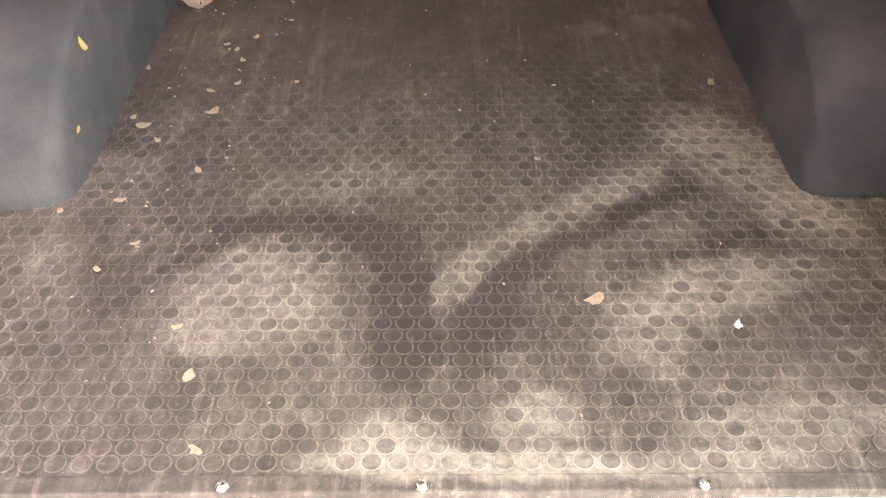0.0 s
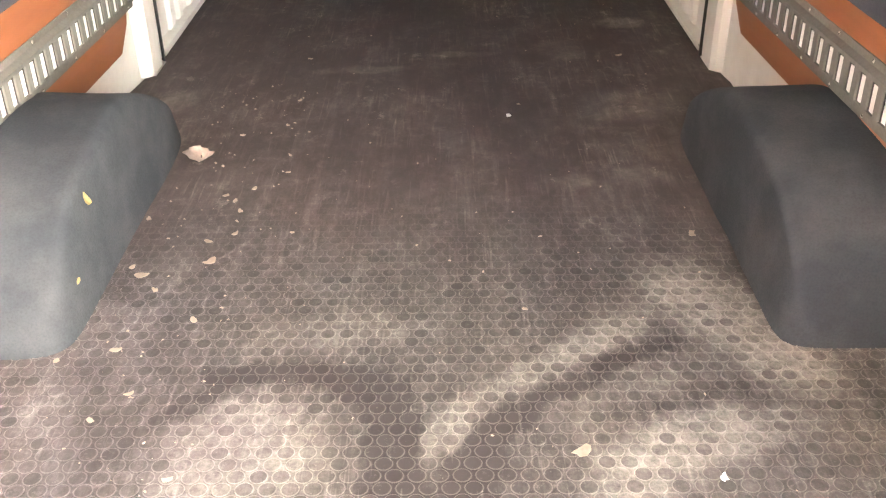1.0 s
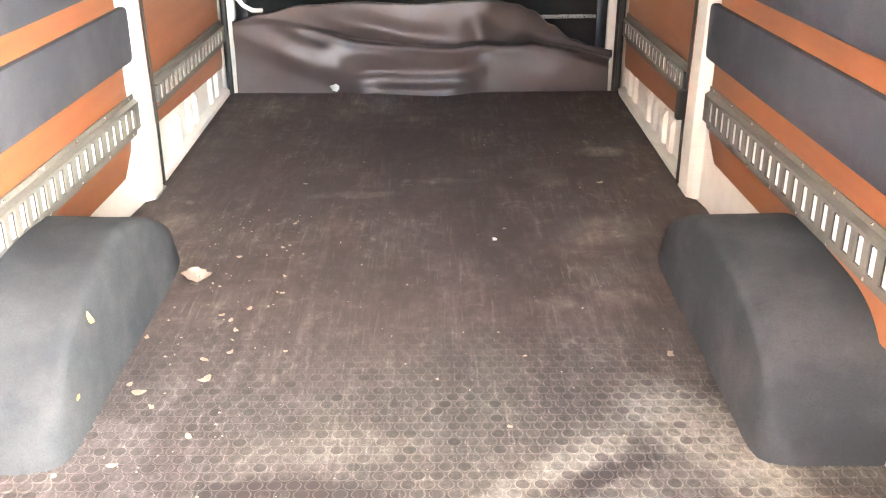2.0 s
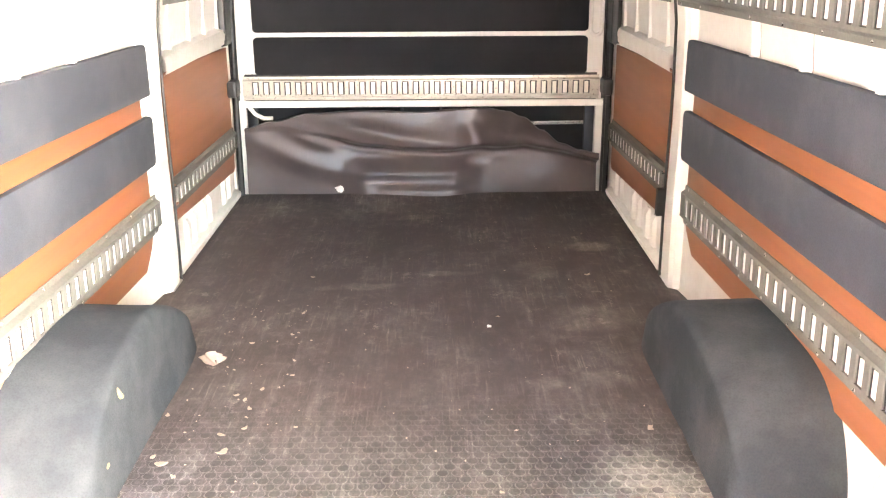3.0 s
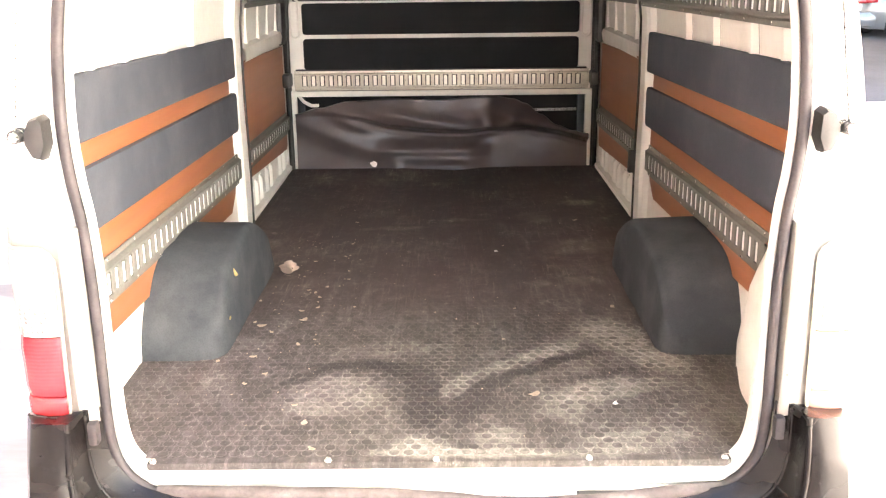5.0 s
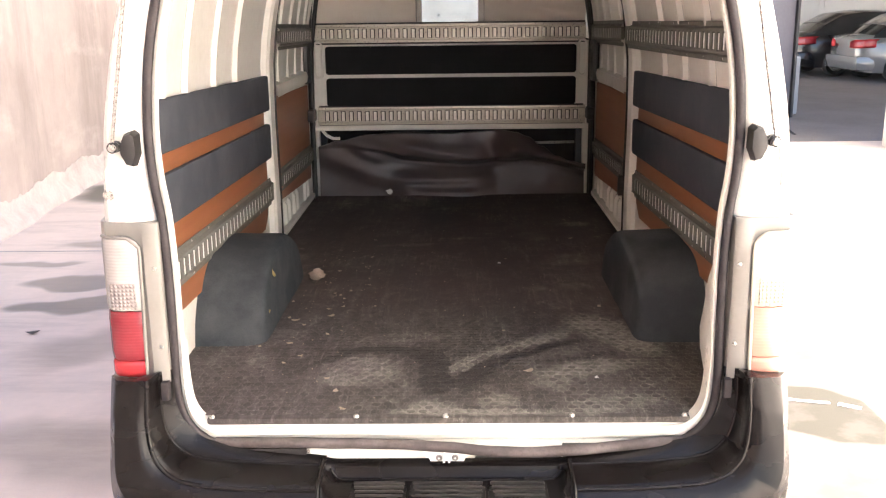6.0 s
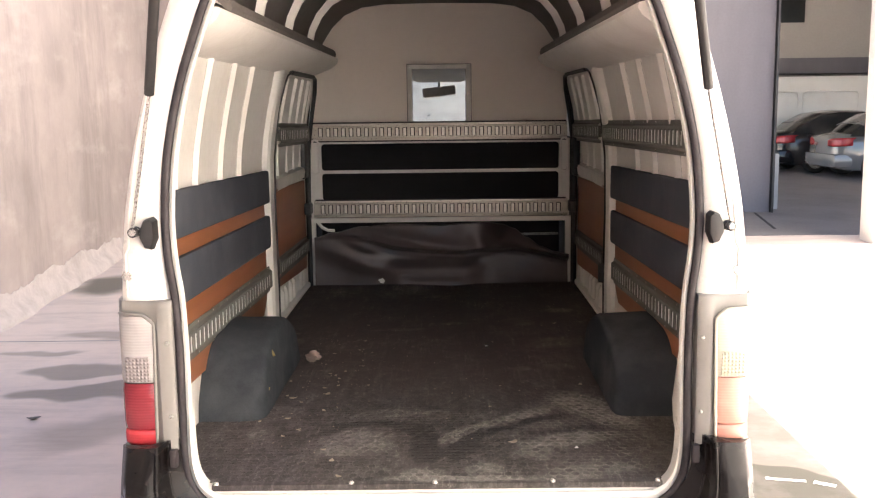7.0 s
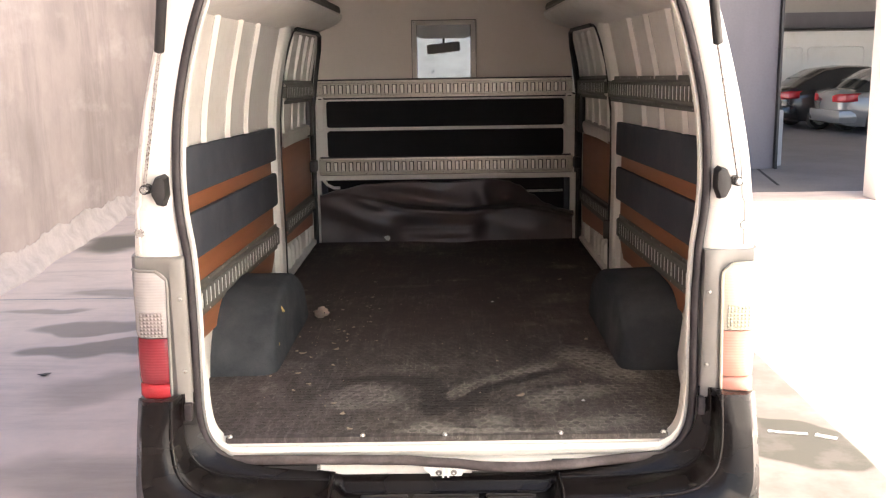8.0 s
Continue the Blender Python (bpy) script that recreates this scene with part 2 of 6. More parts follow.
# dust lying on the mat: centre x, y, radii, turn, strength (a negative one is a patch wiped clean)
DUST_NEAR = [
    # left patch, and the strips wiped clean round it
    (-0.250, 0.330, 0.140, 0.140, 25, 0.38), (-0.315, 0.255, 0.08, 0.06, 10, 0.18), (-0.17, 0.30, 0.10, 0.06, 0, 0.15),
    (-0.235, 0.505, 0.15, 0.032, 2, -0.32), (-0.345, 0.43, 0.07, 0.03, 45, -0.25), (-0.10, 0.475, 0.09, 0.045, -25, -0.28), (-0.035, 0.37, 0.055, 0.13, 6, -0.32), (-0.03, 0.23, 0.06, 0.08, 0, -0.30),
    (-0.14, 0.615, 0.22, 0.06, 5, 0.16),
    # ridge that runs up to the wheel arch, and the clean arc under it
    (0.225, 0.525, 0.24, 0.048, 38, 0.38), (0.31, 0.615, 0.15, 0.055, 38, 0.30), (0.045, 0.37, 0.035, 0.09, -25, 0.35),
    (0.53, 0.66, 0.22, 0.11, -60, 0.62), (0.605, 0.50, 0.10, 0.09, -55, 0.42), (0.45, 0.73, 0.06, 0.05, 0, 0.45),
    (0.078, 0.27, 0.050, 0.11, -14, -0.36), (0.15, 0.41, 0.11, 0.038, 50, -0.36), (0.27, 0.495, 0.12, 0.030, 33, -0.26), (0.375, 0.553, 0.08, 0.025, 30, -0.18), (0.20, 0.31, 0.09, 0.11, -20, -0.05),
    # right patch
    (0.42, 0.345, 0.18, 0.065, 17, 0.58), (0.30, 0.255, 0.075, 0.085, -30, 0.36),
    (0.53, 0.445, 0.14, 0.036, -14, -0.10), (0.40, 0.435, 0.12, 0.035, 12, -0.10), (0.40, 0.49, 0.16, 0.06, 20, 0.20), (0.61, 0.29, 0.07, 0.09, 0, -0.04), (0.43, 0.215, 0.13, 0.05, 10, -0.06), (0.52, 0.24, 0.26, 0.20, 0, 0.13),
    # along the sill
    (0.055, 0.032, 0.22, 0.032, -3, 0.80), (0.14, 0.10, 0.07, 0.055, 20, 0.48), (-0.03, 0.07, 0.07, 0.045, 0, 0.55), (0.46, 0.09, 0.17, 0.055, 10, 0.34), (0.32, 0.03, 0.18, 0.03, 0, 0.40),
    (-0.64, 0.42, 0.13, 0.22, 0, 0.14), (-0.56, 0.62, 0.12, 0.10, 20, 0.22),
]
DUST_FAR = [
    (-0.18, 1.855, 0.15, 0.035, 3, 0.42), (-0.36, 2.74, 0.42, 0.20, 0, 0.24), (0.39, 2.0, 0.09, 0.1, 20, 0.40), (0.6, 2.24, 0.09, 0.06, 0, 0.42), (-0.03, 2.61, 0.12, 0.04, 10, 0.2),
    (0.33, 1.165, 0.05, 0.04, 0, 0.35), (0.48, 1.19, 0.07, 0.06, 30, 0.35), (0.5, 1.58, 0.14, 0.12, 20, 0.30), (-0.66, 1.62, 0.06, 0.1, -20, 0.50),
    (0.1, 1.97, 0.12, 0.03, 4, 0.30),
]
DUST = DUST_NEAR + DUST_FAR


def mat_rubber(name, dust_gain, dust_floor, vary=""):
    """Dusty rubber; vary: each stud holds its own share of dust, told apart by island or by object."""
    m, nt, p = shader(name, 0.6)
    geo = nt.nodes.new("ShaderNodeNewGeometry")
    warp = nt.nodes.new("ShaderNodeTexNoise")
    warp.inputs["Scale"].default_value, warp.inputs["Detail"].default_value = 9.0, 7.0
    warp.inputs["Roughness"].default_value = 0.7
    nt.links.new(geo.outputs["Position"], warp.inputs["Vector"])
    shift = nt.nodes.new("ShaderNodeVectorMath")
    shift.operation = "MULTIPLY_ADD"
    nt.links.new(warp.outputs["Color"], shift.inputs[0])
    shift.inputs[1].default_value, shift.inputs[2].default_value = (0.075, 0.075, 0), (-0.0375, -0.0375, 0)
    add = nt.nodes.new("ShaderNodeVectorMath")
    nt.links.new(geo.outputs["Position"], add.inputs[0])
    nt.links.new(shift.outputs[0], add.inputs[1])
    total = None
    for spot in DUST:
        s = soft_spot(nt, add.outputs[0], *spot)
        total = s if total is None else calc(nt, "ADD", total, s)
    sep = nt.nodes.new("ShaderNodeSeparateXYZ")
    nt.links.new(geo.outputs["Position"], sep.inputs[0])
    doorway = ramp(nt, sep.outputs["Y"], 0.1, 1.1, 0.09, 0.05)
    worn = ramp(nt, sep.outputs["Y"], 0.75, 1.15)
    cloud = ramp(nt, tex_noise(nt, 6.0, 9, 0.82, (1.5, 0.7, 1.0)), 0.44, 0.72, 0, 0.40)
    blot = ramp(nt, tex_noise(nt, 15.0, 7, 0.75), 0.53, 0.70, 0, 0.34)
    streak = ramp(nt, tex_noise(nt, 9.0, 6, 0.65, (4.0, 0.45, 1.0)), 0.52, 0.72, 0, 0.28)
    scratch = None
    for turn, size, gain in ((0.0, 34.0, 0.20), (0.16, 24.0, 0.20), (-0.22, 17.0, 0.18), (0.6, 26.0, 0.10)):
        mp = nt.nodes.new("ShaderNodeMapping")
        mp.inputs["Rotation"].default_value = (0, 0, turn)
        mp.inputs["Scale"].default_value = (4.0, 0.22, 1.0)
        nt.links.new(geo.outputs["Position"], mp.inputs["Vector"])
        tx = nt.nodes.new("ShaderNodeTexNoise")
        tx.inputs["Scale"].default_value, tx.inputs["Detail"].default_value = size, 2.0
        nt.links.new(mp.outputs[0], tx.inputs["Vector"])
        line = ramp(nt, tx.outputs["Fac"], 0.645, 0.70, 0, gain)
        scratch = line if scratch is None else calc(nt, "ADD", scratch, line)
    splash = calc(nt, "MULTIPLY", ramp(nt, tex_noise(nt, 10.0, 9, 0.78, (1.0, 0.8, 1.0)), 0.60, 0.63, 0, 0.42), worn)
    scratch = calc(nt, "ADD", calc(nt, "ADD", scratch, blot), splash)
    speck = calc(nt, "ADD", ramp(nt, tex_noise(nt, 150.0, 3, 0.7), 0.60, 0.73, 0, 0.45), ramp(nt, tex_noise(nt, 38.0, 5, 0.75), 0.60, 0.72, 0, 0.34))
    speck = calc(nt, "MULTIPLY", speck, ramp(nt, worn, 0, 1, 1.0, 0.3))
    total = calc(nt, "ADD", calc(nt, "ADD", total, doorway), calc(nt, "ADD", calc(nt, "ADD", cloud, scratch), calc(nt, "ADD", streak, speck)), True)
    grit = ramp(nt, tex_noise(nt, 45.0, 6, 0.8), 0.30, 0.68, 0.20, 1.15)
    grit = calc(nt, "ADD", calc(nt, "MULTIPLY", grit, ramp(nt, worn, 0, 1, 1.0, 0.25)), ramp(nt, worn, 0, 1, 0.0, 0.55))
    gritty = calc(nt, "MULTIPLY", total, grit)
    gain, low = ramp(nt, worn, 0, 1, dust_gain, 0.74), ramp(nt, worn, 0, 1, dust_floor, 0.065)
    # towards the front the mat is trodden into lighter and nearly black patches
    trodden = ramp(nt, tex_noise(nt, 3.2, 7, 0.72, (1.0, 0.75, 1.0)), 0.40, 0.62, -0.60, 0.75)
    trodden = calc(nt, "ADD", calc(nt, "MULTIPLY", trodden, worn), 1.0)
    fac = calc(nt, "ADD", calc(nt, "MULTIPLY", calc(nt, "MULTIPLY", gritty, gain), trodden), low, True)
    if vary:
        if vary == "object":
            rnd = nt.nodes.new("ShaderNodeObjectInfo").outputs["Random"]
        else:
            rnd = geo.outputs["Random Per Island"]
        fac = calc(nt, "MULTIPLY", fac, calc(nt, "ADD", calc(nt, "MULTIPLY", ramp(nt, rnd, 0.0, 0.6, -0.42, 0.08), calc(nt, "SUBTRACT", 1.0, worn)), 1.0), True)
    # greyer, purplish dust on one side of the doorway, yellow loam on the other
    hue = ramp(nt, calc(nt, "ADD", sep.outputs["X"], calc(nt, "MULTIPLY", tex_noise(nt, 4.0, 4, 0.6), 0.8)), -0.08, 0.34)
    loam = mix(nt, hue, (0.322, 0.288, 0.284), (0.338, 0.317, 0.278))
    dust_colour = mix(nt, worn, loam, (0.335, 0.285, 0.253))
    col = mix(nt, fac, mix(nt, worn, (0.0355, 0.0297, 0.0302), (0.050, 0.0395, 0.0395)), dust_colour)
    nt.links.new(col, p.inputs["Base Color"])
    nt.links.new(ramp(nt, fac, 0.0, 0.4, 0.55, 0.95), p.inputs["Roughness"])
    p.inputs["Specular IOR Level"].default_value = 0.10
    bump(nt, p, tex_noise(nt, 220.0, 3, 0.6), 0.3, 0.0008)
    return m


MAT_BASE = mat_rubber("mat_rubber", 0.92, 0.020)
MAT_STUD = mat_rubber("mat_stud_rubber", 0.74, 0.050, "island")
MAT_STUD_NEAR = mat_rubber("mat_near_stud_rubber", 0.74, 0.050, "object")
MAT_RIM = mat_rubber("mat_rim_rubber", 0.95, 0.215)
MAT_FOOT = mat_rubber("mat_foot_rubber", 0.85, 0.010)


def sheet_rubber():
    """Limp brown-black rubber with a soft sheen that changes over hand-wide patches."""
    m, nt, p = shader("sheet_rubber", 0.3)
    patch = tex_noise(nt, 4.0, 4, 0.55)
    nt.links.new(mix(nt, ramp(nt, patch, 0.4, 0.7), (0.080, 0.060, 0.058), (0.114, 0.089, 0.084)), p.inputs["Base Color"])
    nt.links.new(ramp(nt, patch, 0.35, 0.7, 0.29, 0.42), p.inputs["Roughness"])
    p.inputs["Specular IOR Level"].default_value = 0.55
    bump(nt, p, tex_noise(nt, 14.0, 3, 0.5), 0.12, 0.004)
    return m


SHEET = sheet_rubber()


def concrete_ground():
    m, nt, p = shader("yard_concrete", 0.85)
    geo = nt.nodes.new("ShaderNodeNewGeometry")
    big = ramp(nt, tex_noise(nt, 0.5, 6, 0.6), 0.4, 0.7, 0, 0.6)
    mid = ramp(nt, tex_noise(nt, 3.0, 6, 0.65), 0.42, 0.75, 0, 0.26)
    col = mix(nt, big, (0.68, 0.575, 0.515), (0.55, 0.465, 0.415))
    col = mix(nt, mid, col, (0.30, 0.285, 0.28))
    warp = nt.nodes.new("ShaderNodeTexNoise")
    warp.inputs["Scale"].default_value = 1.6
    nt.links.new(geo.outputs["Position"], warp.inputs["Vector"])
    shift = nt.nodes.new("ShaderNodeVectorMath")
    shift.operation = "MULTIPLY_ADD"
    nt.links.new(warp.outputs["Color"], shift.inputs[0])
    shift.inputs[1].default_value, shift.inputs[2].default_value = (0.7, 0.7, 0), (-0.35, -0.35, 0)
    add = nt.nodes.new("ShaderNodeVectorMath")
    nt.links.new(geo.outputs["Position"], add.inputs[0])
    nt.links.new(shift.outputs[0], add.inputs[1])
    damp_shade = None
    for spot in [(-3.25, 6.65, 0.45, 0.55, 0, 0.95), (-2.60, 4.5, 0.40, 0.16, 8, 0.5), (-2.85, 4.08, 0.34, 0.10, 8, 0.5), (-2.28, 3.62, 0.45, 0.18, 12, 0.6, 0.8), (-2.12, 3.10, 0.45, 0.20, 15, 0.65, 0.85), (-1.8, 2.4, 0.5, 0.26, 20, 0.45),
                 (-1.5, 1.2, 0.6, 0.3, 10, 0.4), (1.50, 1.56, 0.36, 0.30, -15, 0.40, 1.0)]:
        s = soft_spot(nt, add.outputs[0], *spot)
        damp_shade = s if damp_shade is None else calc(nt, "ADD", damp_shade, s)
    # strip beside the van: wet ground, with its shadow also darkened into the colour
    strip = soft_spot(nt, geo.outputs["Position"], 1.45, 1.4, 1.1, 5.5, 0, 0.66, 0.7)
    damp_shade = calc(nt, "ADD", damp_shade, calc(nt, "MULTIPLY", strip, ramp(nt, tex_noise(nt, 4.0, 5, 0.6), 0.35, 0.6, 0.75, 1.1)), True)
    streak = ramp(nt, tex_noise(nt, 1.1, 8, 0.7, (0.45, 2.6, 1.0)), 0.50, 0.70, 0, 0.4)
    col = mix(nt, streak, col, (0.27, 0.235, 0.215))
    col = mix(nt, damp_shade, col, (0.150, 0.138, 0.112))
    nt.links.new(col, p.inputs["Base Color"])
    p.inputs["Specular IOR Level"].default_value = 0.12
    nt.links.new(ramp(nt, damp_shade, 0.0, 0.8, 0.9, 0.6), p.inputs["Roughness"])
    bump(nt, p, tex_noise(nt, 70.0, 4, 0.7), 0.3, 0.003)
    return m


def plaster_wall():
    m, nt, p = shader("stained_plaster", 0.9)
    cloud = tex_noise(nt, 0.7, 8, 0.65)
    drips = tex_noise(nt, 1.1, 8, 0.72, (1.0, 1.0, 0.22))
    smear = tex_noise(nt, 1.3, 6, 0.6, (1.0, 0.55, 1.6))
    thin = tex_noise(nt, 6.0, 5, 0.6, (1.0, 1.0, 0.10))
    blots = tex_noise(nt, 2.6, 7, 0.7)
    col = mix(nt, ramp(nt, cloud, 0.36, 0.66), (0.42, 0.353, 0.325), (0.285, 0.239, 0.221))
    col = mix(nt, ramp(nt, drips, 0.48, 0.70, 0, 0.75), col, (0.20, 0.166, 0.156))
    col = mix(nt, ramp(nt, smear, 0.55, 0.72, 0, 0.55), col, (0.52, 0.46, 0.43))
    col = mix(nt, ramp(nt, thin, 0.62, 0.80, 0, 0.22), col, (0.47, 0.42, 0.39))
    col = mix(nt, ramp(nt, blots, 0.58, 0.76, 0, 0.45), col, (0.27, 0.225, 0.21))
    nt.links.new(col, p.inputs["Base Color"])
    bump(nt, p, tex_noise(nt, 25.0, 5, 0.65), 0.35, 0.006)
    return m


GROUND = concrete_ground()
PLASTER = plaster_wall()
CEMENT = surface("rough_cement", (0.50, 0.44, 0.405), (0.33, 0.283, 0.26), 0.95, coarse=4, fine=40, amount=0.7, grain=0.2, relief=0.45, depth=0.012)
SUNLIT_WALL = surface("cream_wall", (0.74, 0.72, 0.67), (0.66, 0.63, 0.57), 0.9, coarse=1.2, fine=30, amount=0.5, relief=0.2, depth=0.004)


# ---- building helpers ----
def mesh_ob(name, bm, material, smooth=None):
    me = bpy.data.meshes.new(name)
    bmesh.ops.recalc_face_normals(bm, faces=bm.faces)
    if smooth is not None:
        for f in bm.faces:
            f.smooth = True
        for e in bm.edges:
            if len(e.link_faces) == 2 and e.calc_face_angle(0.0) > radians(smooth):
                e.smooth = False
    bm.to_mesh(me)
    bm.free()
    me.materials.append(material)
    return new(name, me)


def thing(name, base, label, category, group="", kind=""):
    ob = new(name)
    ob.empty_display_size = 0.1
    ob.matrix_world = Matrix.Translation(base)
    return tagged(ob, label, category, group, kind)


def fasten(ob, parent):
    ob.parent = parent
    if parent.type == "EMPTY":
        ob.matrix_parent_inverse = Matrix.Translation(-parent.location)
    return ob


def part(name, bm, material, parent, label="", smooth=None):
    """One mesh under a thing or a part, modelled where it stands."""
    return tagged(fasten(mesh_ob(name, bm, material, smooth), parent), label)


def again(ob, m, parent=None):
    """Another object on the same mesh, placed by m."""
    o = bpy.data.objects.new(ob.name, ob.data)
    scene.collection.objects.link(o)
    if parent is not None:
        fasten(o, parent)
    o.matrix_basis = m
    if ob.get("label"):
        o["label"] = ob["label"]
    return o


def add_box(bm, x0, x1, y0, y1, z0, z1, bevel=0.0, m=None):
    r = bmesh.ops.create_cube(bm, size=1.0)
    vs = r["verts"]
    for v in vs:
        v.co = Vector(((x0 + x1) / 2 + v.co.x * (x1 - x0), (y0 + y1) / 2 + v.co.y * (y1 - y0), (z0 + z1) / 2 + v.co.z * (z1 - z0)))
    if bevel:
        es = list({e for v in vs for e in v.link_edges})
        out = bmesh.ops.bevel(bm, geom=es, offset=bevel, segments=2, affect="EDGES", profile=0.6)
        vs = list({v for f in out["faces"] for v in f.verts} | {v for v in vs if v.is_valid})
    if m is not None:
        for v in vs:
            v.co = m @ v.co
    return vs


def boxed(x0, x1, y0, y1, z0, z1, bevel=0.0, m=None):
    bm = bmesh.new()
    add_box(bm, x0, x1, y0, y1, z0, z1, bevel, m)
    return bm


def loft(rings, closed=False, cap=False, bm=None):
    """Quads between rows of points, one row after another."""
    bm = bm or bmesh.new()
    rows = [[bm.verts.new(p) for p in r] for r in rings]
    n = len(rows[0])
    for a, b in zip(rows, rows[1:]):
        for i in range(n if closed else n - 1):
            j = (i + 1) % n
            q = []
            for v in (a[i], a[j], b[j], b[i]):
                if v not in q:
                    q.append(v)
            if len(q) > 2:
                bm.faces.new(q)
    if cap:
        bm.faces.new(rows[0][::-1])
        bm.faces.new(rows[-1])
    return bm


def tube(points, radius, sides=8, closed=False, bm=None, flat=1.0):
    bm = bm or bmesh.new()
    pts = [Vector(p) for p in points]
    n = len(pts)
    rows = []
    side = None
    for i, p in enumerate(pts):
        a = pts[(i - 1) % n] if (closed or i > 0) else p
        b = pts[(i + 1) % n] if (closed or i < n - 1) else p
        d = (b - a).normalized()
        ref = Vector((0, 1, 0)) if abs(d.y) < 0.9 else Vector((1, 0, 0))
        if side is None:
            side = d.cross(ref).normalized()
        else:
            side = (side - d * side.dot(d)).normalized()
        up = d.cross(side)
        rows.append([bm.verts.new(p + radius * (math.cos(2 * math.pi * k / sides) * side + flat * math.sin(2 * math.pi * k / sides) * up)) for k in range(sides)])
    m = n if closed else n - 1
    for i in range(m):
        a, b = rows[i], rows[(i + 1) % n]
        for k in range(sides):
            bm.faces.new((a[k], a[(k + 1) % sides], b[(k + 1) % sides], b[k]))
    if not closed:
        bm.faces.new(rows[0][::-1])
        bm.faces.new(rows[-1])
    return bm


def lathe(profile, axis_m, steps=24, bm=None):
    """Turns (radius, height) about local z, then places it by axis_m."""
    bm = bm or bmesh.new()
    rows = []
    for k in range(steps):
        a = 2 * math.pi * k / steps
        rows.append([bm.verts.new(axis_m @ Vector((r * math.cos(a), r * math.sin(a), h))) for r, h in profile])
    for k in range(steps):
        a, b = rows[k], rows[(k + 1) % steps]
        for i in range(len(profile) - 1):
            bm.faces.new((a[i], a[i + 1], b[i + 1], b[i]))
    bmesh.ops.remove_doubles(bm, verts=bm.verts, dist=1e-5)
    return bm


def rounded(w, h, r, steps=5):
    """Outline of a rounded rectangle about the origin."""
    out = []
    for cx, cz, a0 in ((w / 2 - r, h / 2 - r, 0), (-w / 2 + r, h / 2 - r, 90), (-w / 2 + r, -h / 2 + r, 180), (w / 2 - r, -h / 2 + r, 270)):
        for k in range(steps + 1):
            a = radians(a0 + 90 * k / steps)
            out.append((cx + r * math.cos(a), cz + r * math.sin(a)))
    return out


def on_wall(p0, p1):
    """Local frame of a flat thing on a wall: x from p0 to p1, z up, -y off the wall."""
    p0, p1 = Vector(p0), Vector(p1)
    x = (p1 - p0).normalized()
    z = (Vector((0, 0, 1)) - x * x.z).normalized()
    y = z.cross(x)
    m = Matrix((x, y, z)).transposed().to_4x4()
    m.translation = (p0 + p1) / 2
    return m, (p1 - p0).length


def slab(m, w, h, r, thick, edge=0.006, wave=0.0, seed=0):
    """A padded panel with rounded corners, its face off the wall."""
    bm = bmesh.new()
    rings = []
    for inset, d in ((0, 0.0), (0, thick - edge), (edge * 0.4, thick - edge * 0.3), (edge * 1.6, thick)):
        rings.append([m @ Vector((x, -d, z)) for x, z in rounded(w - 2 * inset, h - 2 * inset, max(r - inset, 0.002))])
    loft(rings, closed=True, bm=bm)
    bm.verts.ensure_lookup_table()
    last = bm.verts[-len(rings[0]):]
    bm.faces.new(last)
    bm.faces.new(list(bm.verts[:len(rings[0])])[::-1])
    return bm


# ---- the yard ----
GZ = -0.66
floor_bm = bmesh.new()
g = [floor_bm.verts.new(p) for p in ((-300, -300, GZ), (300, -300, GZ), (300, 300, GZ), (-300, 300, GZ))]
floor_bm.faces.new(g)
tagged(mesh_ob("ground", floor_bm, GROUND), "pale grey concrete yard with wet stains and shade painted beside the van", "ground", kind="structure")

LW = Matrix.Translation((-3.55, 4.77, GZ)) @ Matrix.Rotation(radians(4.3), 4, "Z")
tagged(mesh_ob("wall_west", boxed(-0.4, 0.0, -14, 7.6, 0, 9.4, 0.0, LW), PLASTER), "tall plastered yard wall with dirty drip stains", "wall", kind="structure")


def wall_foot():
    rings = []
    for i in range(420):
        y = -13.9 + 21.4 * i / 419
        w = 0.12 + 0.05 * noise.noise((y * 1.3, 0, 0)) + 0.03 * noise.noise((y * 7, 3, 0))
        h = 0.23 + 0.13 * noise.noise((y * 1.1, 9, 0)) + 0.05 * noise.noise((y * 3, 5, 0)) + 0.025 * noise.noise((y * 13, 7, 0))
        h = max(0.06, h)
        rings.append([LW @ Vector(p) for p in ((-0.02, y, 0), (w, y, -0.01), (w * 0.75, y, h * 0.3), (0.022, y, h * 0.6), (0.006, y, h), (-0.02, y, h))])
    return loft(rings)


tagged(mesh_ob("trim_wall_foot", wall_foot(), CEMENT, 60), "rough cement fillet along the wall foot", "wall trim", kind="structure")
# unseen wall, added to cut the skylight that reaches the load space
tagged(mesh_ob("wall_sky_block", boxed(-5.0, 0.6, -9.3, -9.0, GZ, 7.0), PLASTER), "unseen plastered wall added behind to block skylight", "wall", kind="structure")
# upper part is out of view, raised to bounce more sun into the van
tagged(mesh_ob("wall_east", boxed(5.13, 5.43, -14, 9.16, GZ, 8.5), SUNLIT_WALL), "cream painted wall in full sun", "wall", kind="structure")


